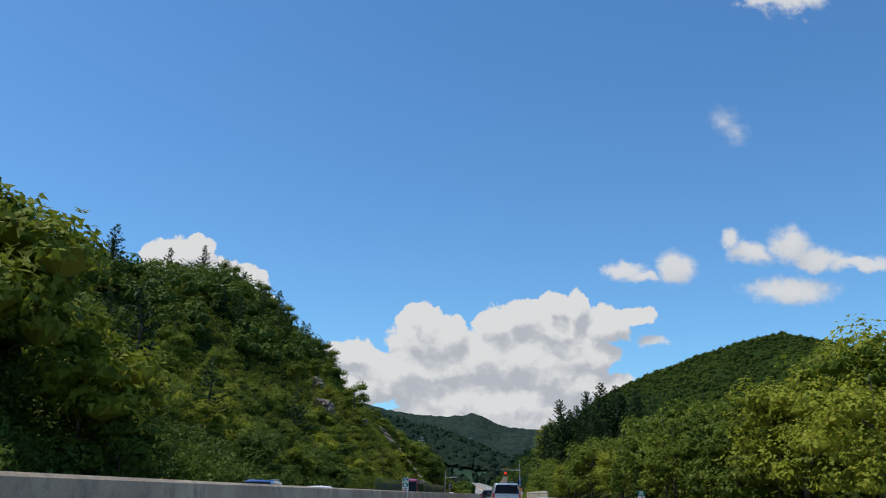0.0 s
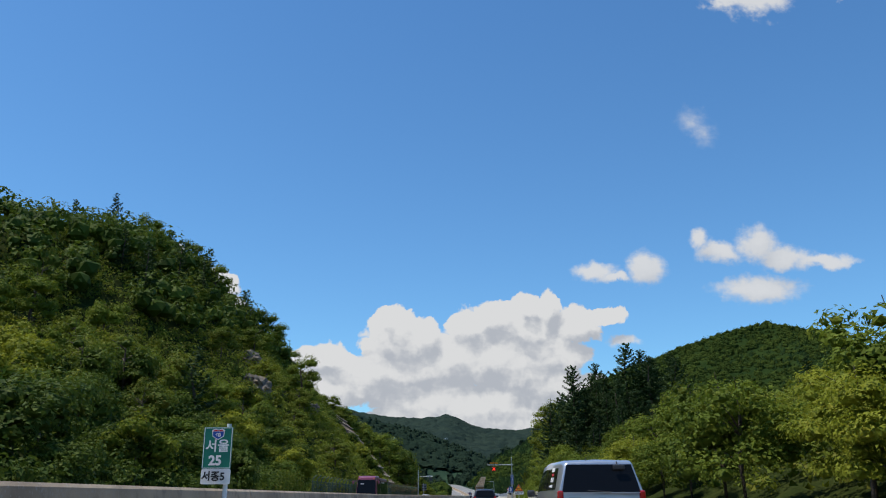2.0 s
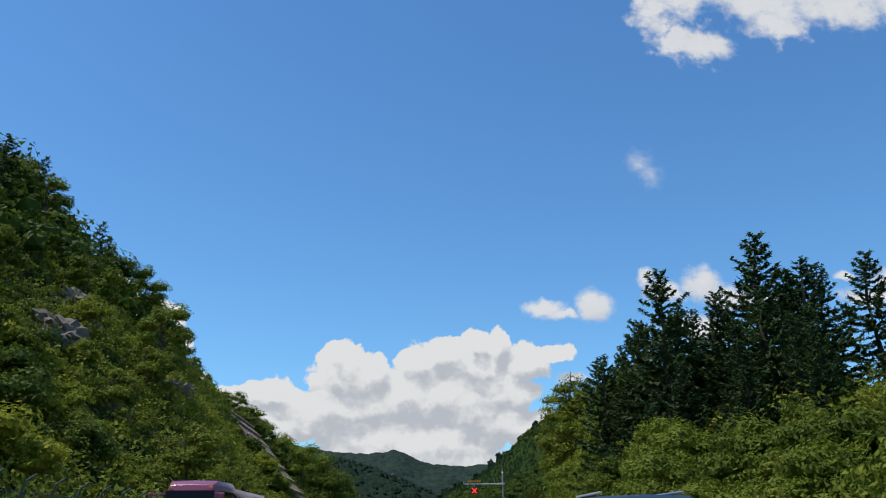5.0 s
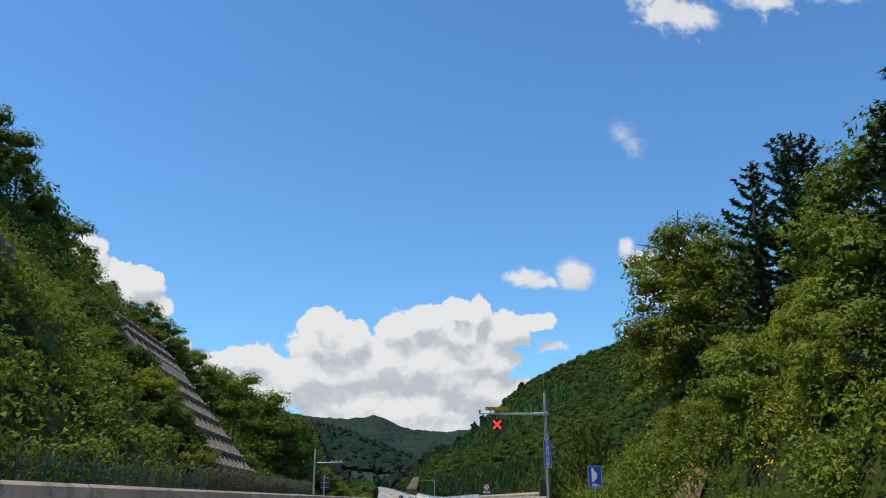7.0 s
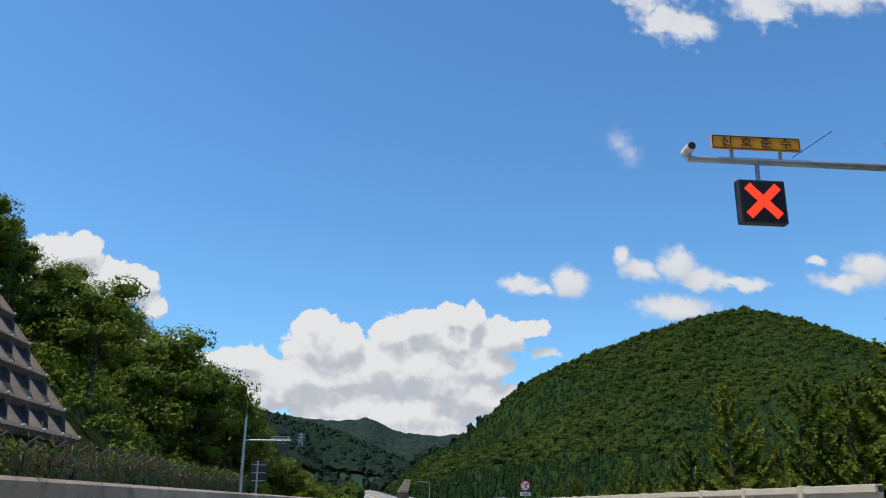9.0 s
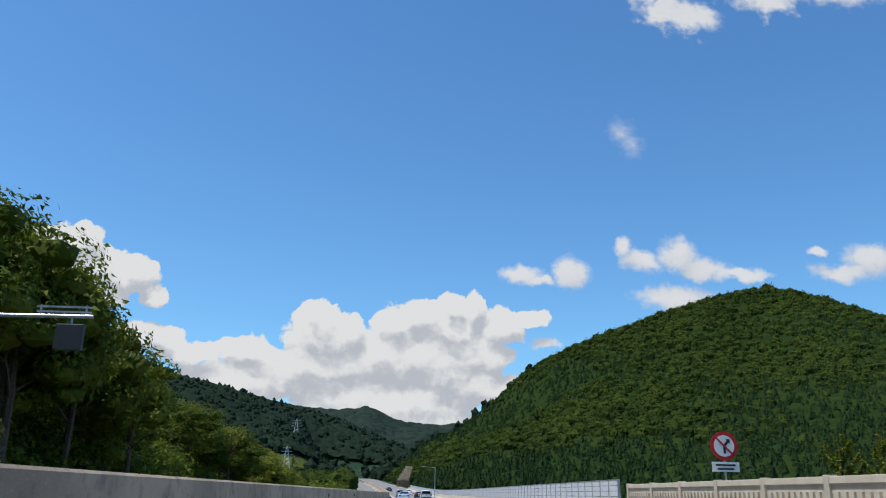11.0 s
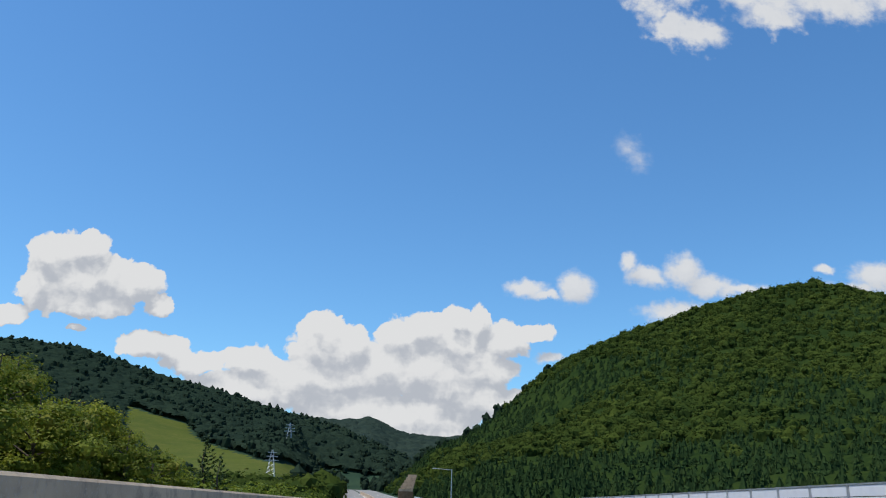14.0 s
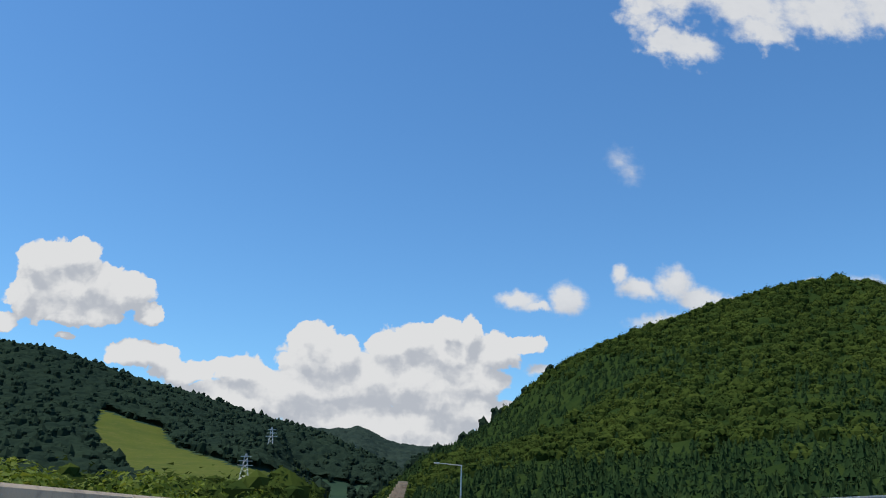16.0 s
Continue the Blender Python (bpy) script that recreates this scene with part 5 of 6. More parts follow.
# ---------------- lane signal gantry ----------------
def arm_gantry():
    g = new("lane_signal_gantry")
    tagged(g, "galvanised pole with an arm carrying a lit red lane signal", "lane signal")
    x0, y0 = 8.26, 186.8
    part("pole", rod((x0, y0, 0), (x0, y0, 7.65), 0.135, 0.085, 20), GALVANISED, g)
    part("base_plate", box((0.5, 0.5, 0.05), (x0, y0, 0.025), 0.01), GALVANISED, g)
    part("pole_cap", rod((x0, y0, 7.65), (x0, y0, 7.70), 0.095, 0.05), GALVANISED, g)
    part("aerial", rod((x0, y0, 7.68), (x0, y0, 9.25), 0.014, 0.006, 6), GALVANISED, g)
    part("arm", rod((x0 + 0.25, y0 - 0.02, 6.40), (3.98, y0, 6.40), 0.065, 0.05, 16), GALVANISED, g)
    part("arm_sleeve", rod((x0 - 0.12, y0 - 0.02, 6.40), (x0 - 0.75, y0 - 0.02, 6.40), 0.095, 0.095, 16), GALVANISED, g)
    part("clamp", box((0.34, 0.34, 0.22), (x0, y0, 6.40), 0.03), GALVANISED, g)
    part("stub", rod((7.35, y0, 6.42), (7.35, y0, 6.85), 0.018, sides=8), GALVANISED, g)
    part("wire", rod((5.72, y0, 6.50), (6.30, y0 - 0.25, 6.88), 0.007, sides=5), DARK_METAL, g)
    cam_box = part("traffic_camera", rod((4.02, y0 - 0.14, 6.56), (4.0, y0 + 0.10, 6.53), 0.075), SIGN_WHITE, g, "small white traffic camera")
    part("lens", rod((4.02, y0 - 0.16, 6.56), (4.02, y0 - 0.138, 6.56), 0.06), SIGN_BLACK, cam_box)
    part("bracket", rod((4.05, y0, 6.38), (4.03, y0, 6.52), 0.02, sides=8), GALVANISED, g)
    # amber board on two legs
    for x in (4.72, 5.52):
        part("leg", box((0.05, 0.05, 0.18), (x, y0, 6.52)), GALVANISED, g)
    bm = plate(rect(1.46, 0.23, r=0.03), 0.04)
    bmesh.ops.translate(bm, vec=(5.12, y0 - 0.06, 6.70), verts=bm.verts)
    board = part("amber_board", bm, SIGN_ORANGE, g, "amber board with black lettering")
    for k, ch in enumerate("신호준수"):
        lettering(ch, 0.19, SIGN_BLACK, board, (5.12 + 0.325 * (k - 1.5), y0 - 0.064, 6.70), "letter", stretch=1.2)
    for dx, dz, w, h in ((0, 0.102, 1.42, 0.012), (0, -0.102, 1.42, 0.012), (-0.715, 0, 0.012, 0.19), (0.715, 0, 0.012, 0.19)):
        part("border", box((w, 0.004, h), (5.12 + dx, y0 - 0.062, 6.70 + dz)), SIGN_BLACK, board)
    # signal head
    part("hanger", rod((5.12, y0, 6.38), (5.12, y0, 6.04), 0.035, sides=10), GALVANISED, g)
    head = part("signal_head", box((0.76, 0.16, 0.72), (5.12, y0, 5.70), 0.02), DARK_METAL, g, "black signal housing")
    face = part("signal_face", box((0.68, 0.012, 0.64), (5.12, y0 - 0.084, 5.70)), SIGN_BLACK, head)
    for a in (45, -45):
        bm = bmesh.new()
        for k in range(16):
            for j in range(3):
                c = box((0.043, 0.012, 0.043), ((k - 7.5) * 0.0435, 0, (j - 1) * 0.0445))
                me = bpy.data.meshes.new("tmp")
                c.to_mesh(me)
                c.free()
                bm.from_mesh(me)
                bpy.data.meshes.remove(me)
        bmesh.ops.transform(bm, matrix=Matrix.Translation((5.12, y0 - 0.095 - (0.004 if a > 0 else 0), 5.70)) @ Matrix.Rotation(radians(a), 4, "Y"), verts=bm.verts)
        part("red_bar", bm, RED_LEDS, head, "lit red diagonal bar")
    # boards on the pole
    bm = plate(rect(0.50, 1.72, r=0.03), 0.025)
    bmesh.ops.translate(bm, vec=(x0 + 0.02, y0 - 0.17, 3.88), verts=bm.verts)
    blue = part("blue_board", bm, SIGN_BLUE, g, "tall blue board with white lettering")
    for k, ch in enumerate("소형차전용"):
        lettering(ch, 0.33, SIGN_WHITE, blue, (x0 + 0.02, y0 - 0.173, 4.54 - 0.33 * k), "letter", bold=0.004)
    for dx, dz, w, h in ((0, 0.83, 0.46, 0.012), (0, -0.83, 0.46, 0.012), (-0.225, 0, 0.012, 1.66), (0.225, 0, 0.012, 1.66)):
        part("border", box((w, 0.004, h), (x0 + 0.02 + dx, y0 - 0.172, 3.88 + dz)), SIGN_WHITE, blue)
    bm = plate(rect(0.27, 0.26), 0.012)
    bmesh.ops.translate(bm, vec=(x0, y0 - 0.16, 4.90), verts=bm.verts)
    small = part("small_plate", bm, SIGN_WHITE, g, "small white numbered plate")
    for z, w in ((4.97, 0.20), (4.86, 0.15)):
        part("printed_bar", box((w, 0.004, 0.05), (x0, y0 - 0.163, z)), SIGN_BLACK, small)
    part("cabinet", box((0.42, 0.35, 0.75), (x0 - 0.32, y0 + 0.1, 1.68), 0.02), DARK_METAL, g, "dark control cabinet on the pole")


arm_gantry()


def far_gantry():
    g = new("lane_signal_gantry")
    tagged(g, "grey steel pole seen from behind with arm and unlit signal box", "lane signal")
    x0, y0 = -10.56, 238.5
    part("pole", rod((x0, y0, 0), (x0, y0, 7.2), 0.13, 0.085), GALVANISED, g)
    part("aerial", rod((x0, y0, 7.2), (x0, y0, 8.5), 0.012, 0.006, 6), GALVANISED, g)
    part("arm", rod((x0 - 0.1, y0, 5.55), (-7.1, y0, 5.60), 0.06, 0.05), GALVANISED, g)
    part("signal_box", box((0.74, 0.16, 0.70), (-7.65, y0, 5.02), 0.02), DARK_METAL, g, "dark signal box seen from behind")
    part("hanger", rod((-7.65, y0, 5.58), (-7.65, y0, 5.3), 0.03, sides=8), GALVANISED, g)
    for z in (5.72, 5.86):
        part("board_rail", box((1.45, 0.04, 0.05), (-7.9, y0 + 0.06, z)), GALVANISED, g)
    for x in (-8.5, -7.3):
        part("board_leg", box((0.04, 0.04, 0.3), (x, y0, 5.75)), GALVANISED, g)
    sign = new("road_sign")
    tagged(sign, "grey back of a road sign on a steel post", "road sign")
    part("post", rod((-9.15, 236.5, 0), (-9.15, 236.5, 4.0), 0.06), GALVANISED, sign)
    back = part("sign_back", box((1.05, 0.03, 1.55), (-9.05, 236.6, 3.15), 0.01), DARK_METAL, sign)
    for z in (2.6, 3.15, 3.7):
        part("stiffener", box((1.0, 0.05, 0.05), (-9.05, 236.56, z)), GALVANISED, back)


far_gantry()


def distance_sign():
    sg = new("distance_sign")
    tagged(sg, "green and white route distance sign on the median barrier", "road sign")
    x, y, z = -4.58, 50.0, 1.70
    part("post", rod((x + 0.12, y + 0.06, 0.2), (x + 0.12, y + 0.06, 2.10), 0.03), SIGN_WHITE, sg)
    bm = plate(rect(0.38, 0.53, 0, 0, 0.02), 0.015)
    bmesh.ops.translate(bm, vec=(x, y, z + 0.09), verts=bm.verts)
    green = part("green_panel", bm, SIGN_GREEN, sg, "green panel with white lettering")
    bm = plate(rect(0.38, 0.19, 0, 0, 0.02), 0.015)
    bmesh.ops.translate(bm, vec=(x, y, z - 0.272), verts=bm.verts)
    white = part("white_panel", bm, SIGN_WHITE, sg, "white panel with dark lettering")
    bm = plate([(-0.085, 0.05), (-0.075, -0.03), (0, -0.075), (0.075, -0.03), (0.085, 0.05), (0.05, 0.07), (0, 0.058), (-0.05, 0.07)], 0.003)
    bmesh.ops.translate(bm, vec=(x, y - 0.004, z + 0.265), verts=bm.verts)
    part("shield_rim", bm, SIGN_WHITE, green)
    bm = plate([(-0.074, 0.032), (-0.066, -0.026), (0, -0.064), (0.066, -0.026), (0.074, 0.032)], 0.003)
    bmesh.ops.translate(bm, vec=(x, y - 0.008, z + 0.265), verts=bm.verts)
    shield = part("shield", bm, SIGN_BLUE, green, "blue route shield")
    bm = plate([(-0.074, 0.036), (0.074, 0.036), (0.046, 0.058), (0, 0.048), (-0.046, 0.058)], 0.003)
    bmesh.ops.translate(bm, vec=(x, y - 0.008, z + 0.265), verts=bm.verts)
    part("shield_top", bm, SIGN_RED, green)
    lettering("60", 0.066, SIGN_WHITE, green, (x, y - 0.011, z + 0.252), bold=0.003)
    lettering("서울", 0.17, SIGN_WHITE, green, (x, y - 0.004, z + 0.105), bold=0.003)
    lettering("25", 0.17, SIGN_WHITE, green, (x - 0.02, y - 0.004, z - 0.075), bold=0.006)
    lettering("서종5", 0.13, SIGN_BLACK, white, (x - 0.03, y - 0.004, z - 0.275), bold=0.004)
    for dx, dz, w, h in ((0, 0.255, 0.36, 0.008), (0, -0.255, 0.36, 0.008), (-0.18, 0, 0.008, 0.51), (0.18, 0, 0.008, 0.51)):
        part("border", box((w, 0.004, h), (x + dx, y - 0.002, z + 0.09 + dz)), SIGN_WHITE, green)


distance_sign()


def kilometre_post(x, y):
    sg = new("kilometre_post")
    tagged(sg, "small green and white kilometre marker above the guard rail", "road sign")
    part("post", rod((x, y + 0.05, 0), (x, y + 0.05, 1.25), 0.03), GALVANISED, sg)
    bm = plate(rect(0.36, 0.25, 0, 0, 0.02), 0.012)
    bmesh.ops.translate(bm, vec=(x, y, 1.36), verts=bm.verts)
    green = part("green_panel", bm, SIGN_GREEN, sg, "green panel with white figures")
    bm = plate(rect(0.36, 0.21, 0, 0, 0.02), 0.012)
    bmesh.ops.translate(bm, vec=(x, y, 1.125), verts=bm.verts)
    white = part("white_panel", bm, SIGN_WHITE, sg, "white panel with black figures")
    lettering("25", 0.22, SIGN_WHITE, green, (x, y - 0.004, 1.36), bold=0.006)
    lettering(".0", 0.21, SIGN_BLACK, white, (x + 0.03, y - 0.004, 1.125), bold=0.006)


kilometre_post(8.1, 43.5)


def warning_sign():
    sg = new("warning_sign")
    tagged(sg, "orange warning triangle with windsock above a white plate", "road sign")
    x, y = 6.47, 147.0
    part("post", rod((x, y + 0.06, 0), (x, y + 0.06, 2.4), 0.04), GALVANISED, sg)

    def tri(k):
        return [(-0.565 * k, -0.325 * k), (0.565 * k, -0.325 * k), (0.0, 0.565 * k)]
    for nm, k, lift, mat in (("white_edge", 1.0, 0.0, SIGN_WHITE), ("red_rim", 0.965, 0.004, SIGN_RED), ("orange_field", 0.70, 0.008, SIGN_ORANGE)):
        bm = plate(tri(k), 0.012 if lift == 0 else 0.003)
        bmesh.ops.translate(bm, vec=(x, y - lift, 2.045), verts=bm.verts)
        part(nm, bm, mat, sg)
    part("windsock_pole", box((0.03, 0.006, 0.22), (x - 0.16, y - 0.012, 1.98)), SIGN_BLACK, sg)
    for k in range(3):
        bm = plate([(-0.14 + 0.11 * k, 0.085 - 0.015 * k), (-0.05 + 0.11 * k, 0.07 - 0.015 * k), (-0.05 + 0.11 * k, -0.02), (-0.14 + 0.11 * k, -0.005 - 0.01)], 0.004)
        bmesh.ops.translate(bm, vec=(x, y - 0.012, 2.00), verts=bm.verts)
        part("windsock_band", bm, SIGN_BLACK, sg)
    bm = plate(rect(1.22, 0.36, r=0.03), 0.012)
    bmesh.ops.translate(bm, vec=(x, y, 1.50), verts=bm.verts)
    low = part("plate", bm, SIGN_WHITE, sg, "white plate with black lettering")
    lettering("교량구간", 0.27, SIGN_BLACK, low, (x, y - 0.004, 1.50), bold=0.003)


warning_sign()


def bay_sign():
    sg = new("lay_by_sign")
    tagged(sg, "blue lay-by sign with a white symbol on a post", "road sign")
    x, y = 6.99, 170.0
    part("post", rod((x, y + 0.05, 0), (x, y + 0.05, 2.4), 0.035), GALVANISED, sg)
    bm = plate(rect(0.62, 0.90, r=0.03), 0.015)
    bmesh.ops.translate(bm, vec=(x, y, 2.06), verts=bm.verts)
    blue = part("panel", bm, SIGN_BLUE, sg)
    bm = plate([(-0.14, 0.34), (-0.04, 0.34), (-0.04, 0.24), (0.09, 0.12), (0.09, -0.10), (-0.04, -0.2), (-0.04, -0.24), (-0.14, -0.24)], 0.004)
    bmesh.ops.translate(bm, vec=(x, y - 0.005, 2.08), verts=bm.verts)
    part("symbol", bm, SIGN_WHITE, blue)
    lettering("300m", 0.15, SIGN_WHITE, blue, (x, y - 0.004, 1.71), bold=0.003)
    for dx, dz, w, h in ((0, 0.43, 0.58, 0.012), (0, -0.43, 0.58, 0.012), (-0.285, 0, 0.012, 0.86), (0.285, 0, 0.012, 0.86)):
        part("border", box((w, 0.004, h), (x + dx, y - 0.002, 2.06 + dz)), SIGN_WHITE, blue)


bay_sign()


def ban_sign():
    sg = new("prohibition_sign")
    tagged(sg, "round red-rimmed no-turn sign with a small plate", "road sign")
    x, y = 10.97, 240.0
    part("post", rod((x, y + 0.05, -1.5), (x, y + 0.05, 3.0), 0.035), GALVANISED, sg)

    def disc(r, n=28):
        return [(r * math.cos(2 * math.pi * k / n), r * math.sin(2 * math.pi * k / n)) for k in range(n)]
    for nm, r, lift, mat in (("red_rim", 0.42, 0.0, SIGN_RED), ("white_field", 0.31, 0.004, SIGN_WHITE)):
        bm = plate(disc(r), 0.012 if lift == 0 else 0.003)
        bmesh.ops.translate(bm, vec=(x, y - lift, 2.62), verts=bm.verts)
        part(nm, bm, mat, sg)
    bm = plate([(-0.03, -0.22), (0.04, -0.22), (0.04, -0.02), (0.14, 0.10), (0.18, 0.06), (0.18, 0.2), (0.05, 0.2), (0.09, 0.15), (-0.03, 0.02)], 0.004)
    bmesh.ops.translate(bm, vec=(x, y - 0.008, 2.62), verts=bm.verts)
    part("arrow", bm, SIGN_BLACK, sg)
    part("slash", box((0.62, 0.004, 0.05), (x, y - 0.012, 2.62), turn=None), SIGN_RED, sg).matrix_basis = Matrix.Translation((x, y - 0.012, 2.62)) @ Matrix.Rotation(radians(45), 4, "Y") @ Matrix.Translation((-x, -y + 0.012, -2.62))
    low = part("plate", box((0.82, 0.012, 0.28), (x, y, 2.02)), SIGN_WHITE, sg)
    for dz, w in ((0.05, 0.6), (-0.06, 0.5)):
        part("printed_bar", box((w, 0.004, 0.05), (x, y - 0.009, 2.02 + dz)), SIGN_BLACK, low)


ban_sign()


# ---------------- pylons and far lamp posts ----------------
def pylon(x, y, height, width, label):
    p = new("power_pylon")
    tagged(p, label, "pylon", "pylons")
    z = float(land(x, y)) - 1
    legs = [(-1, -1), (1, -1), (1, 1), (-1, 1)]

    def at(k, t):
        w = width * (1 - t) ** 0.8 * 0.5 + width * 0.06
        return (x + legs[k][0] * w, y + legs[k][1] * w, z + height * t)
    r = height * 0.006
    for k in range(4):
        part("leg", rod(at(k, 0), at(k, 1), r * 1.4, r, 4), GALVANISED, p)
    for i in range(7):
        t0, t1 = i / 7, (i + 1) / 7
        for k in range(4):
            part("brace", rod(at(k, t0), at((k + 1) % 4, t1), r * 0.7, sides=4), GALVANISED, p)
    for t, w in ((0.68, 0.22), (0.80, 0.19), (0.92, 0.15)):
        part("cross_arm", box((height * w * 2, r * 3, r * 3), (x, y, z + height * t)), GALVANISED, p)


pylon(-70.5, 960, 21, 5, "grey steel lattice power pylon on the wooded range")
pylon(-50, 700, 15.7, 4.4, "grey steel lattice power pylon beside the meadow")
pylon(-20, 1480, 30, 7, "small grey lattice power pylon in the valley")


def lamp_post(x, y, height, reach):
    p = new("street_lamp")
    tagged(p, "grey steel lamp post with a long arm beside the road", "street lamp")
    z = float(level(y))
    part("pole", rod((x, y, z), (x, y, z + height), 0.12, 0.07), GALVANISED, p)
    part("arm", rod((x, y, z + height - 0.1), (x - reach, y, z + height + 0.1), 0.05, 0.04), GALVANISED, p)
    part("lamp_head", box((0.7, 0.3, 0.14), (x - reach, y, z + height + 0.08), 0.04), GALVANISED, p)


lamp_post(15.4, 420, 7.1, 2.9)


# ---------------- vehicles ----------------
def car_paint(name, color, metal=0.0, rough=0.28, coat=0.8):
    m = bpy.data.materials.new(name)
    t = nodes_of(m)
    b = node(t, "ShaderNodeBsdfPrincipled", {"Base Color": (*color, 1), "Metallic": metal, "Roughness": rough, "Coat Weight": coat, "Coat Roughness": 0.05, "Specular IOR Level": 0.5 if coat else 0.14})
    n = node(t, "ShaderNodeTexNoise", {"Scale": 5.0, "Detail": 5.0})
    r = node(t, "ShaderNodeMapRange", {"To Min": rough * 0.8, "To Max": rough * 1.5})
    t.links.new(n.outputs[0], r.inputs["Value"])
    t.links.new(r.outputs[0], b.inputs["Roughness"])
    t.links.new(b.outputs[0], node(t, "ShaderNodeOutputMaterial").inputs[0])
    return m


SILVER = car_paint("silver_paint", (0.55, 0.57, 0.60), 0.75, 0.3)
PALE_SILVER = car_paint("pale_silver_paint", (0.62, 0.67, 0.74), 0.5, 0.3)
WHITE_PAINT = car_paint("white_paint", (0.78, 0.78, 0.77))
BLUE_PAINT = car_paint("blue_paint", (0.03, 0.075, 0.26))
PURPLE_PAINT = car_paint("plum_paint", (0.20, 0.045, 0.085), 0.0, 0.3, 0.3)
DARK_PAINT = car_paint("dark_blue_paint", (0.008, 0.013, 0.030), 0.0, 0.35, 0.06)
TINTED = car_paint("tinted_glass", (0.006, 0.007, 0.009), 0.0, 0.04, 0.0)
RUBBER = material("tyre_rubber", (0.018, 0.018, 0.019), 0.85, bump=0.2, bump_scale=60)
ALLOY = material("alloy", (0.45, 0.46, 0.48), 0.3, 0.9)
TAIL_RED = car_paint("tail_lamp_red", (0.42, 0.012, 0.012), 0.0, 0.12)
LAMP_CLEAR = car_paint("clear_lamp", (0.65, 0.66, 0.68), 0.3, 0.1)
LAMP_AMBER = car_paint("amber_lamp", (0.75, 0.25, 0.02), 0.0, 0.15)


class Shell:
    """A vehicle's skin through stations of (y at sill, belt and roof; half widths at sill, belt, roof; heights of belt and roof)."""

    def __init__(self, stations, sill):
        self.rows = []
        for (y0, y1, y2), w0, w1, w2, zb, zr in stations:
            half = [(-w0, y0, sill), (-w1, (y0 + y1) / 2, sill + (zb - sill) * 0.45), (-w1 * 0.985, y1, zb), (-w2, y1 + (y2 - y1) * 0.88, zr - (zr - zb) * 0.10), (-w2 * 0.93, y2, zr - 0.010), (0, y2, zr + 0.012)]
            self.rows.append([Vector(p) for p in half] + [Vector((-p[0], p[1], p[2])) for p in half[-2::-1]])

    def at(self, u, v):
        i, j = min(int(u), len(self.rows) - 2), min(int(v), 9)
        a, b = u - i, v - j
        r0, r1 = self.rows[i], self.rows[i + 1]
        return (r0[j] * (1 - b) + r0[j + 1] * b) * (1 - a) + (r1[j] * (1 - b) + r1[j + 1] * b) * a

    def body(self):
        n, k = len(self.rows), 11
        f = [(i * k + j, i * k + j + 1, (i + 1) * k + j + 1, (i + 1) * k + j) for i in range(n - 1) for j in range(k - 1)]
        f += [tuple(range(k)), tuple((n - 1) * k + j for j in range(k))[::-1]]
        f += [(i * k, i * k + k - 1, (i + 1) * k + k - 1, (i + 1) * k) for i in range(n - 1)]
        bm = raw([p for r in self.rows for p in r], f)
        sharp = [e for e in bm.edges if len(e.link_faces) == 2 and e.calc_face_angle(0) > 0.5]
        bmesh.ops.bevel(bm, geom=sharp, offset=0.03, segments=2, affect="EDGES", profile=0.6, clamp_overlap=True)
        for q in bm.faces:
            q.smooth = True
        return bm

    def pane(self, u0, u1, v0, v1, lift=0.012, nu=4, nv=3):
        """A thin pane lying on the skin."""
        pts = [[self.at(u0 + (u1 - u0) * a / nu, v0 + (v1 - v0) * b / nv) for b in range(nv + 1)] for a in range(nu + 1)]
        mid = (self.rows[0][5] + self.rows[-1][5]) / 2 - Vector((0, 0, 0.5))
        nrm = (pts[-1][0] - pts[0][0]).cross(pts[0][-1] - pts[0][0]).normalized()
        if nrm.dot(pts[nu // 2][nv // 2] - mid) < 0:
            nrm = -nrm
        v = [p + nrm * lift for r in pts for p in r] + [p - nrm * 0.02 for r in pts for p in r]
        n, k = len(pts) * (nv + 1), nv + 1
        f = [(a * k + b, a * k + b + 1, (a + 1) * k + b + 1, (a + 1) * k + b) for a in range(nu) for b in range(nv)]
        f += [tuple(n + q for q in x) for x in f]
        rim = [b for b in range(nv)] + [a * k + nv for a in range(nu)] + [nu * k + b for b in range(nv, 0, -1)] + [a * k for a in range(nu, 0, -1)]
        f += [(rim[i], rim[(i + 1) % len(rim)], n + rim[(i + 1) % len(rim)], n + rim[i]) for i in range(len(rim))]
        return raw(v, f)

    def end_pane(self, w0, z0, w1, z1, lift=0.012):
        """A pane on the rear end between two heights."""
        r = self.rows[0]

        def y_at(z):
            pts = [(p.z, p.y) for p in r[:6]]
            return float(np.interp(z, [q[0] for q in pts], [q[1] for q in pts]))
        n = 5
        v, f = [], []
        for d in (-lift, 0.02):
            for i in range(n + 1):
                z = z0 + (z1 - z0) * i / n
                w = w0 + (w1 - w0) * i / n
                for s in (-1, -0.5, 0, 0.5, 1):
                    v.append((w * s, y_at(z) + d, z))
        k, m = 5, 5 * (n + 1)
        f = [(i * k + j, i * k + j + 1, (i + 1) * k + j + 1, (i + 1) * k + j) for i in range(n) for j in range(k - 1)]
        f += [tuple(m + q for q in x) for x in f]
        rim = list(range(k)) + [i * k + k - 1 for i in range(1, n + 1)] + [n * k + j for j in range(k - 2, -1, -1)] + [i * k for i in range(n - 1, 0, -1)]
        f += [(rim[i], rim[(i + 1) % len(rim)], m + rim[(i + 1) % len(rim)], m + rim[i]) for i in range(len(rim))]
        return raw(v, f)


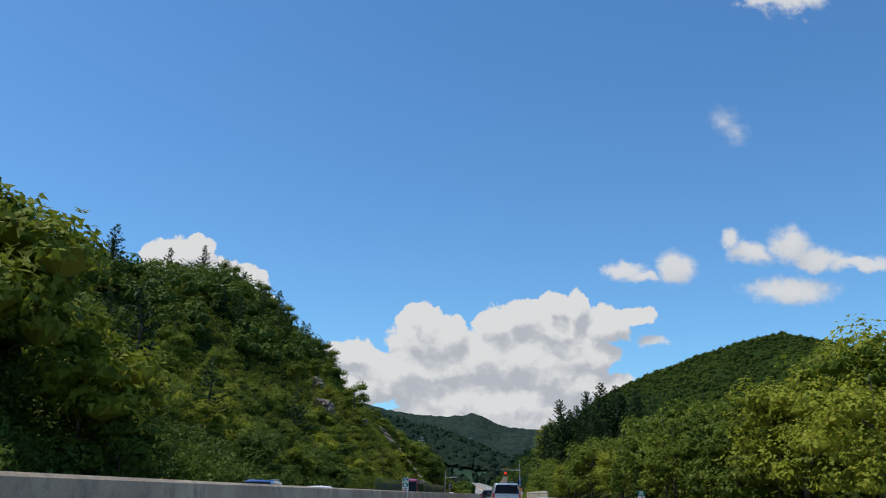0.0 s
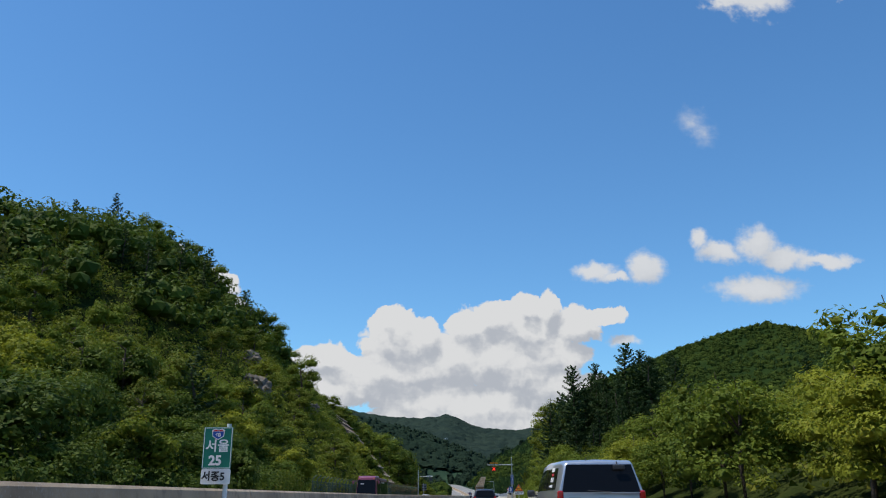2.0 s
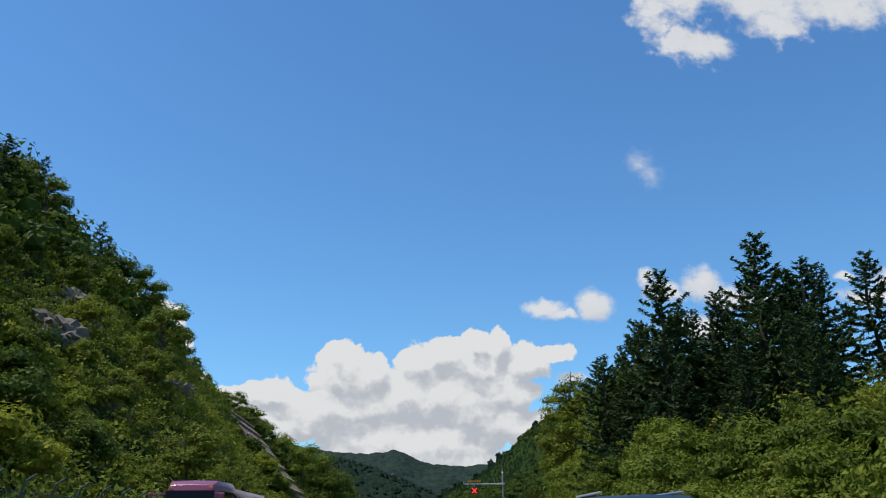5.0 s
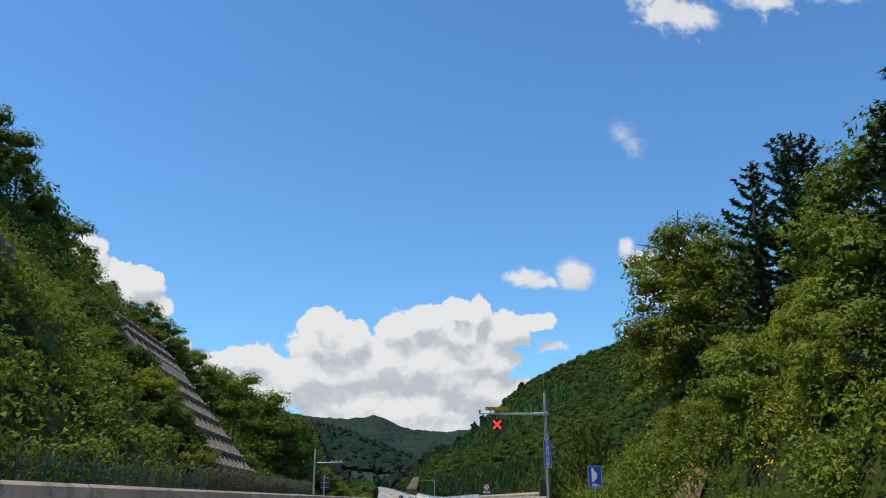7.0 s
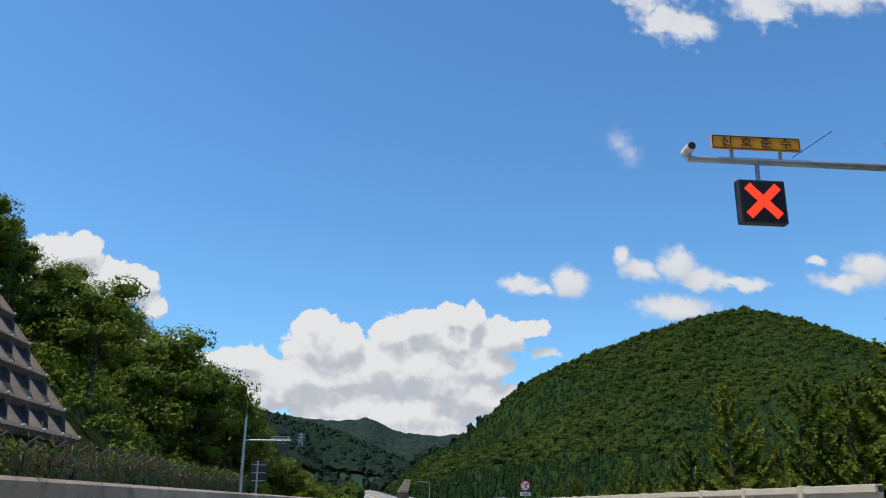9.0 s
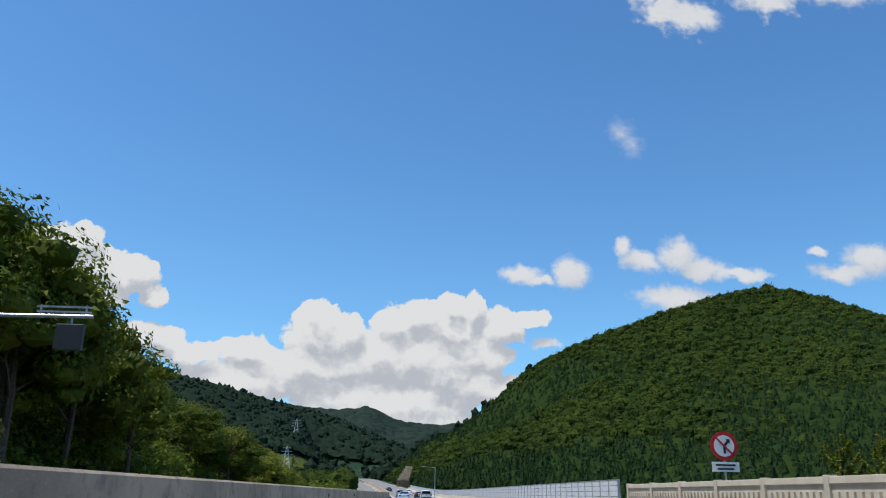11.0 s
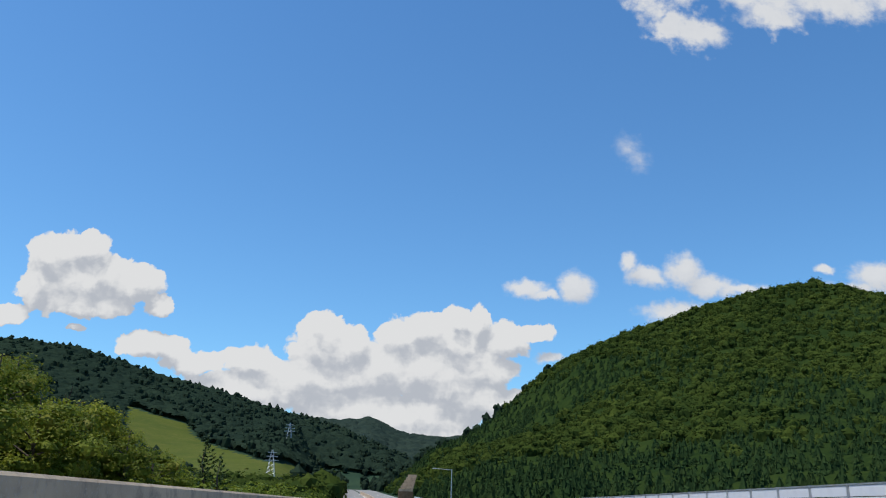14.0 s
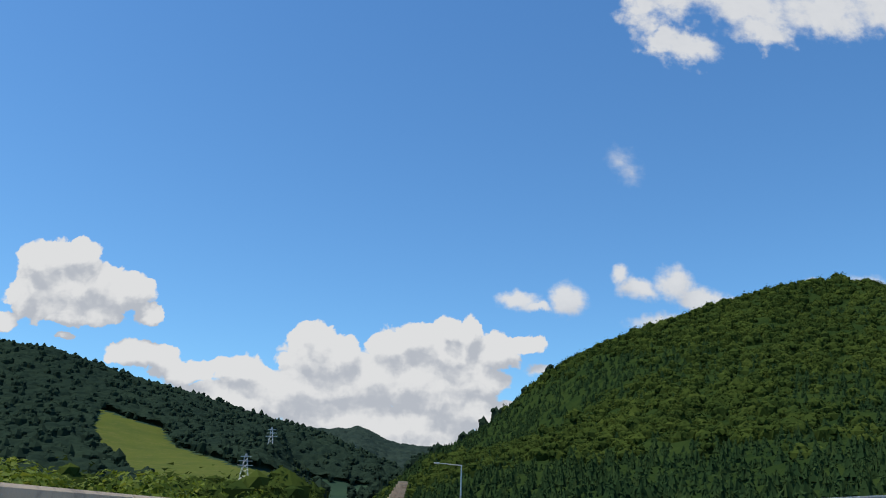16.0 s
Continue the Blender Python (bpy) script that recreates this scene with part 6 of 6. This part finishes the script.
def wheels(root, track, ys, radius=0.33):
    for y in ys:
        for side in (-1, 1):
            v, f = [], []
            prof = [(radius * 0.62, -0.10), (radius * 0.93, -0.11), (radius, -0.07), (radius, 0.07), (radius * 0.93, 0.11), (radius * 0.62, 0.10)]
            n = 24
            for k in range(n):
                a = 2 * math.pi * k / n
                v += [(side * track + w, y + r * math.cos(a), radius + r * math.sin(a)) for r, w in prof]
            m = len(prof)
            f = [(k * m + j, k * m + j + 1, ((k + 1) % n) * m + j + 1, ((k + 1) % n) * m + j) for k in range(n) for j in range(m - 1)]
            tyre = part("tyre", raw(v, f), RUBBER, root)
            part("rim", rod((side * track - 0.085, y, radius), (side * track + 0.085, y, radius), radius * 0.63, sides=20), ALLOY, tyre)


def plate_bars(root, x, y, z, lift=-1):
    """Number plate, its characters as plain bars."""
    p = part("number_plate", box((0.52, 0.02, 0.12), (x, y, z), 0.008), SIGN_WHITE, root, "white number plate with plain dark bars")
    for k in range(6):
        part("printed_bar", box((0.045, 0.006, 0.07), (x - 0.19 + 0.076 * k, y + lift * 0.012, z)), SIGN_BLACK, p)


def mirror(root, x, y, z, mat):
    s = 1 if x > 0 else -1
    part("wing_mirror", box((0.20, 0.12, 0.17), (x + s * 0.16, y, z), 0.045), mat, root)
    part("mirror_stalk", box((0.12, 0.05, 0.05), (x + s * 0.04, y, z - 0.05), 0.015), DARK_METAL, root)


def place(root, x, y, turned=False):
    a = -math.atan2(float(lane(y + 1) - lane(y - 1)), 2.0)
    root.matrix_basis = Matrix.Translation((x, y, float(level(y)) + 0.005)) @ Matrix.Rotation(a + (math.pi if turned else 0), 4, "Z")


def van():
    v = new("passenger_van")
    tagged(v, "silver passenger van with dark tinted rear window", "van")
    s = Shell([((0.0, 0.0, 0.20), 0.86, 0.93, 0.74, 1.22, 1.87), ((0.22, 0.22, 0.40), 0.92, 0.96, 0.79, 1.22, 1.92), ((2.5, 2.5, 2.5), 0.93, 0.96, 0.79, 1.20, 1.94),
               ((3.55, 3.55, 3.4), 0.93, 0.96, 0.77, 1.18, 1.90), ((4.35, 4.40, 4.35), 0.92, 0.94, 0.80, 1.12, 1.17), ((5.0, 5.05, 5.05), 0.84, 0.84, 0.72, 0.80, 0.86)], 0.30)
    part("body", s.body(), SILVER, v, "silver painted body")
    rear = part("rear_window", s.end_pane(0.85, 1.235, 0.71, 1.82), TINTED, v, "dark tinted rear window")
    for side, (a, b) in (("l", (2.12, 2.85)), ("r", (7.15, 7.88))):
        part("side_window", s.pane(1.12, 1.72, a, b, 0.010, 5), TINTED, v, "dark tinted side window")
        part("side_window", s.pane(1.76, 2.4, a, b, 0.010, 5), TINTED, v, "dark tinted side window")
        part("front_side_window", s.pane(2.44, 3.25, a, b - 0.02 if side == "l" else b, 0.010, 5), TINTED, v, "dark side window")
    part("windscreen", s.pane(3.12, 3.9, 3.15, 6.85, 0.012, 5, 5), TINTED, v, "dark windscreen")
    part("rear_bumper", box((1.78, 0.20, 0.26), (0, 0.02, 0.48), 0.06), SILVER, v)
    part("window_trim", box((1.66, 0.02, 0.02), (0, -0.012, 1.222), 0.006), SILVER, v)
    for x in (-1, 1):
        lamp = part("tail_lamp", box((0.13, 0.16, 0.50), (x * 0.885, 0.065, 1.02), 0.03), TAIL_RED, v, "red tail lamp")
        part("lamp_band", box((0.10, 0.01, 0.12), (x * 0.885, -0.018, 0.90), 0.004), LAMP_CLEAR, lamp)
        mirror(v, x * 0.93, 3.75, 1.22, DARK_METAL)
    part("wiper", rod((-0.30, -0.03, 1.27), (0.20, -0.035, 1.24), 0.012, sides=6), DARK_METAL, v)
    part("rear_view_mirror", box((0.26, 0.05, 0.10), (0.42, 0.07, 1.76), 0.02), DARK_METAL, v, "black rear-view mirror on the tailgate")
    part("mirror_arm", rod((0.40, 0.20, 1.88), (0.40, 0.10, 1.79), 0.014, sides=6), DARK_METAL, v)
    part("roof_aerial", rod((-0.25, 0.34, 1.91), (-0.25, 0.36, 1.98), 0.012, 0.005, 6), DARK_METAL, v)
    part("badge", box((0.16, 0.012, 0.07), (0, -0.012, 1.10), 0.004), ALLOY, v, "plain chrome badge")
    part("name_bar", box((0.26, 0.008, 0.03), (-0.58, -0.004, 1.12)), ALLOY, v)
    part("exhaust", rod((0.5, -0.02, 0.30), (0.5, 0.3, 0.30), 0.03), DARK_METAL, v)
    # stickers inside the left rear quarter window, as plain bars
    base = s.at(1.4, 2.5)
    nrm = Vector((-1, 0, 0.25)).normalized()
    for dy, dz, w, h, mat in ((0.10, 0.20, 0.42, 0.09, SIGN_WHITE), (0.02, 0.09, 0.30, 0.06, SIGN_RED), (0.12, -0.02, 0.16, 0.10, SIGN_WHITE), (-0.12, -0.02, 0.16, 0.10, SIGN_WHITE), (0.12, -0.16, 0.22, 0.05, SIGN_WHITE), (-0.12, -0.16, 0.14, 0.07, SIGN_WHITE)):
        part("sticker", box((0.004, w, h), (base.x - 0.018 - dz * -0.26, base.y + dy, base.z + dz), turn=Matrix.Rotation(radians(15), 4, "Y")), mat, v, "plain sticker bar on the window")
    plate_bars(v, 0, -0.02, 0.80)
    wheels(v, 0.84, (1.0, 4.1))
    return v


def sedan(label, mat):
    v = new("sedan")
    tagged(v, label, "car")
    s = Shell([((0.0, -0.02, 0.06), 0.80, 0.88, 0.78, 0.86, 0.95), ((0.35, 0.35, 0.35), 0.90, 0.93, 0.74, 0.94, 1.01), ((0.95, 0.9, 0.8), 0.93, 0.94, 0.66, 0.95, 1.06), ((2.1, 2.1, 2.05), 0.93, 0.94, 0.58, 0.93, 1.38),
               ((2.9, 2.9, 2.8), 0.93, 0.94, 0.58, 0.92, 1.42), ((3.3, 3.3, 3.2), 0.93, 0.94, 0.60, 0.92, 1.38), ((4.1, 4.1, 4.05), 0.92, 0.92, 0.72, 0.90, 0.97), ((4.95, 4.95, 4.95), 0.78, 0.80, 0.66, 0.64, 0.72)], 0.20)
    part("body", s.body(), mat, v)
    part("rear_window", s.pane(2.08, 2.95, 3.3, 6.7, 0.012, 6, 6), TINTED, v, "dark tinted rear window")
    part("windscreen", s.pane(5.1, 5.92, 3.3, 6.7, 0.012, 5, 6), TINTED, v, "dark windscreen")
    for a, b in ((2.2, 2.88), (7.12, 7.8)):
        part("side_window", s.pane(2.6, 3.95, a, b, 0.010, 6), TINTED, v, "dark side window")
        part("front_side_window", s.pane(4.0, 5.5, a, b, 0.010, 6), TINTED, v, "dark side window")
    for x in (-1, 1):
        lamp = part("tail_lamp", box((0.42, 0.10, 0.15), (x * 0.62, 0.005, 0.83), 0.03), TAIL_RED, v, "red tail lamp")
        part("head_lamp", box((0.34, 0.10, 0.12), (x * 0.58, 4.90, 0.62), 0.03), LAMP_CLEAR, v)
        mirror(v, x * 0.90, 3.55, 1.0, mat)
    part("badge", box((0.20, 0.012, 0.06), (0, -0.02, 0.86), 0.004), ALLOY, v, "plain chrome badge")
    part("roof_fin", box((0.04, 0.16, 0.06), (0, 2.2, 1.43), 0.012), mat, v)
    part("rear_bumper", box((1.66, 0.18, 0.26), (0, 0.0, 0.42), 0.06), mat, v)
    plate_bars(v, 0, -0.045, 0.66)
    wheels(v, 0.82, (0.95, 3.95))
    return v


def suv(label, mat):
    v = new("suv")
    tagged(v, label, "car")
    s = Shell([((0.0, 0.0, 0.24), 0.82, 0.90, 0.66, 1.06, 1.60), ((0.30, 0.30, 0.5), 0.91, 0.93, 0.68, 1.06, 1.66), ((2.2, 2.2, 2.2), 0.93, 0.94, 0.68, 1.04, 1.70), ((2.9, 2.9, 2.8), 0.93, 0.94, 0.66, 1.02, 1.66),
               ((3.7, 3.7, 3.65), 0.92, 0.92, 0.76, 1.0, 1.06), ((4.55, 4.6, 4.6), 0.82, 0.82, 0.70, 0.80, 0.86)], 0.30)
    part("body", s.body(), mat, v)
    part("rear_window", s.end_pane(0.76, 1.10, 0.62, 1.55), TINTED, v, "dark tinted rear window")
    for a, b in ((2.15, 2.86), (7.14, 7.85)):
        part("side_window", s.pane(1.1, 1.9, a, b, 0.010, 5), TINTED, v, "dark side window")
        part("front_side_window", s.pane(1.94, 3.0, a, b, 0.010, 5), TINTED, v, "dark side window")
    part("windscreen", s.pane(3.1, 3.92, 3.2, 6.8, 0.012, 5, 5), TINTED, v, "dark windscreen")
    for x in (-1, 1):
        part("tail_lamp", box((0.16, 0.12, 0.28), (x * 0.80, 0.04, 0.98), 0.03), TAIL_RED, v, "red tail lamp")
        part("roof_rail", rod((x * 0.60, 0.7, 1.71), (x * 0.60, 2.5, 1.72), 0.02, sides=8), ALLOY, v)
        mirror(v, x * 0.92, 3.2, 1.12, mat)
    part("rear_bumper", box((1.72, 0.20, 0.30), (0, 0.02, 0.48), 0.06), DARK_METAL, v)
    plate_bars(v, 0, -0.03, 0.80)
    wheels(v, 0.82, (0.85, 3.6), 0.36)
    return v


def coach():
    """Built with its front at y = 0, so that it stands facing down the road."""
    v = new("coach")
    tagged(v, "plum-coloured coach with a dark windscreen facing down the road", "bus")
    s = Shell([((0.05, -0.05, 0.45), 1.05, 1.10, 0.90, 1.2, 3.08), ((0.55, 0.55, 0.95), 1.10, 1.12, 1.0, 1.2, 3.26), ((3.4, 3.4, 3.4), 1.10, 1.12, 1.0, 1.2, 3.28), ((4.1, 4.1, 4.1), 1.10, 1.12, 1.0, 1.2, 3.10), ((10.6, 10.6, 10.6), 1.10, 1.12, 1.0, 1.2, 3.10), ((10.9, 10.9, 10.8), 1.06, 1.08, 0.95, 1.2, 3.02)], 0.35)
    part("body", s.body(), PURPLE_PAINT, v, "plum painted body")
    scr = part("windscreen", s.end_pane(1.02, 1.10, 0.93, 2.86, 0.02), TINTED, v, "dark split windscreen")
    part("windscreen_bar", box((0.02, 0.02, 0.9), (0.02, 0.13, 2.3), 0.004), DARK_METAL, scr).rotation_euler = (radians(-12), 0, 0)
    card = part("windscreen_card", box((0.36, 0.012, 0.14), (-0.42, 0.17, 2.44), 0.003), SIGN_WHITE, scr, "white destination card behind the windscreen")
    for k in range(5):
        part("printed_bar", box((0.045, 0.006, 0.06), (-0.56 + 0.07 * k, 0.16, 2.44)), SIGN_RED if k % 2 else SIGN_BLACK, card)
    for a, b in ((2.1, 2.9), (7.1, 7.9)):
        part("side_window", s.pane(1.1, 2.9, a, b, 0.012, 6), TINTED, v, "dark side window band")
        part("side_window", s.pane(3.02, 3.98, a, b, 0.012, 8), TINTED, v, "dark side window band")
    for x in (-0.78, 0.78):
        part("marker_lamp", box((0.13, 0.04, 0.06), (x, 0.38, 2.97), 0.012), LAMP_AMBER, v, "amber marker lamp")
    for x in (-1, 1):
        arm = part("mirror_arm", rod((x * 0.98, 0.35, 2.75), (x * 1.35, -0.15, 2.70), 0.03, sides=8), PURPLE_PAINT, v)
        part("mirror_head", box((0.16, 0.14, 0.30), (x * 1.37, -0.15, 2.60), 0.04), PURPLE_PAINT, arm)
        part("head_lamp", box((0.40, 0.12, 0.22), (x * 0.78, 0.0, 0.80), 0.05), LAMP_CLEAR, v)
    for k in range(7):  # lettering on the side as plain bars
        part("printed_bar", box((0.006, 0.16, 0.13), (1.095, 4.9 + 0.28 * k + (0.5 if k > 2 else 0), 2.62), turn=None), SIGN_WHITE, v)
    part("front_bumper", box((2.1, 0.2, 0.4), (0, 0.08, 0.55), 0.08), PURPLE_PAINT, v)
    plate_bars(v, 0, -0.02, 0.55)
    wheels(v, 0.98, (2.6, 8.0), 0.48)
    return v


place(van(), 1.66, 57.4)
place(sedan("silver sedan with dark rear window on the inner lane", PALE_SILVER), float(lane(342)) + 0.0, 342.0)
place(suv("white family car on the outer lane", WHITE_PAINT), float(lane(352)) + 3.6, 352.0)
place(suv("dark blue family car on the outer lane", DARK_PAINT), float(lane(107)) + 3.45, 106.1)
place(coach(), -11.0, 127.8)
place(sedan("white sedan on the opposite carriageway", WHITE_PAINT), float(lane(40)) - 5.9, 40.0, True)
place(suv("blue family car on the opposite carriageway", BLUE_PAINT), float(lane(44)) - 9.6, 44.0, True)
place(sedan("white sedan on the opposite carriageway", WHITE_PAINT), float(lane(181)) - 5.9, 181.0, True)
for y, s, make, label, mat in ((395, 3.6, sedan, "dark sedan far ahead on the outer lane", DARK_PAINT), (420, 0.0, suv, "silver family car far ahead on the inner lane", SILVER),
                               (450, 3.6, sedan, "white sedan far ahead on the outer lane", WHITE_PAINT), (500, 0.0, sedan, "dark sedan far ahead on the inner lane", DARK_PAINT)):
    place(make(label, mat), float(lane(y)) + s, float(y))
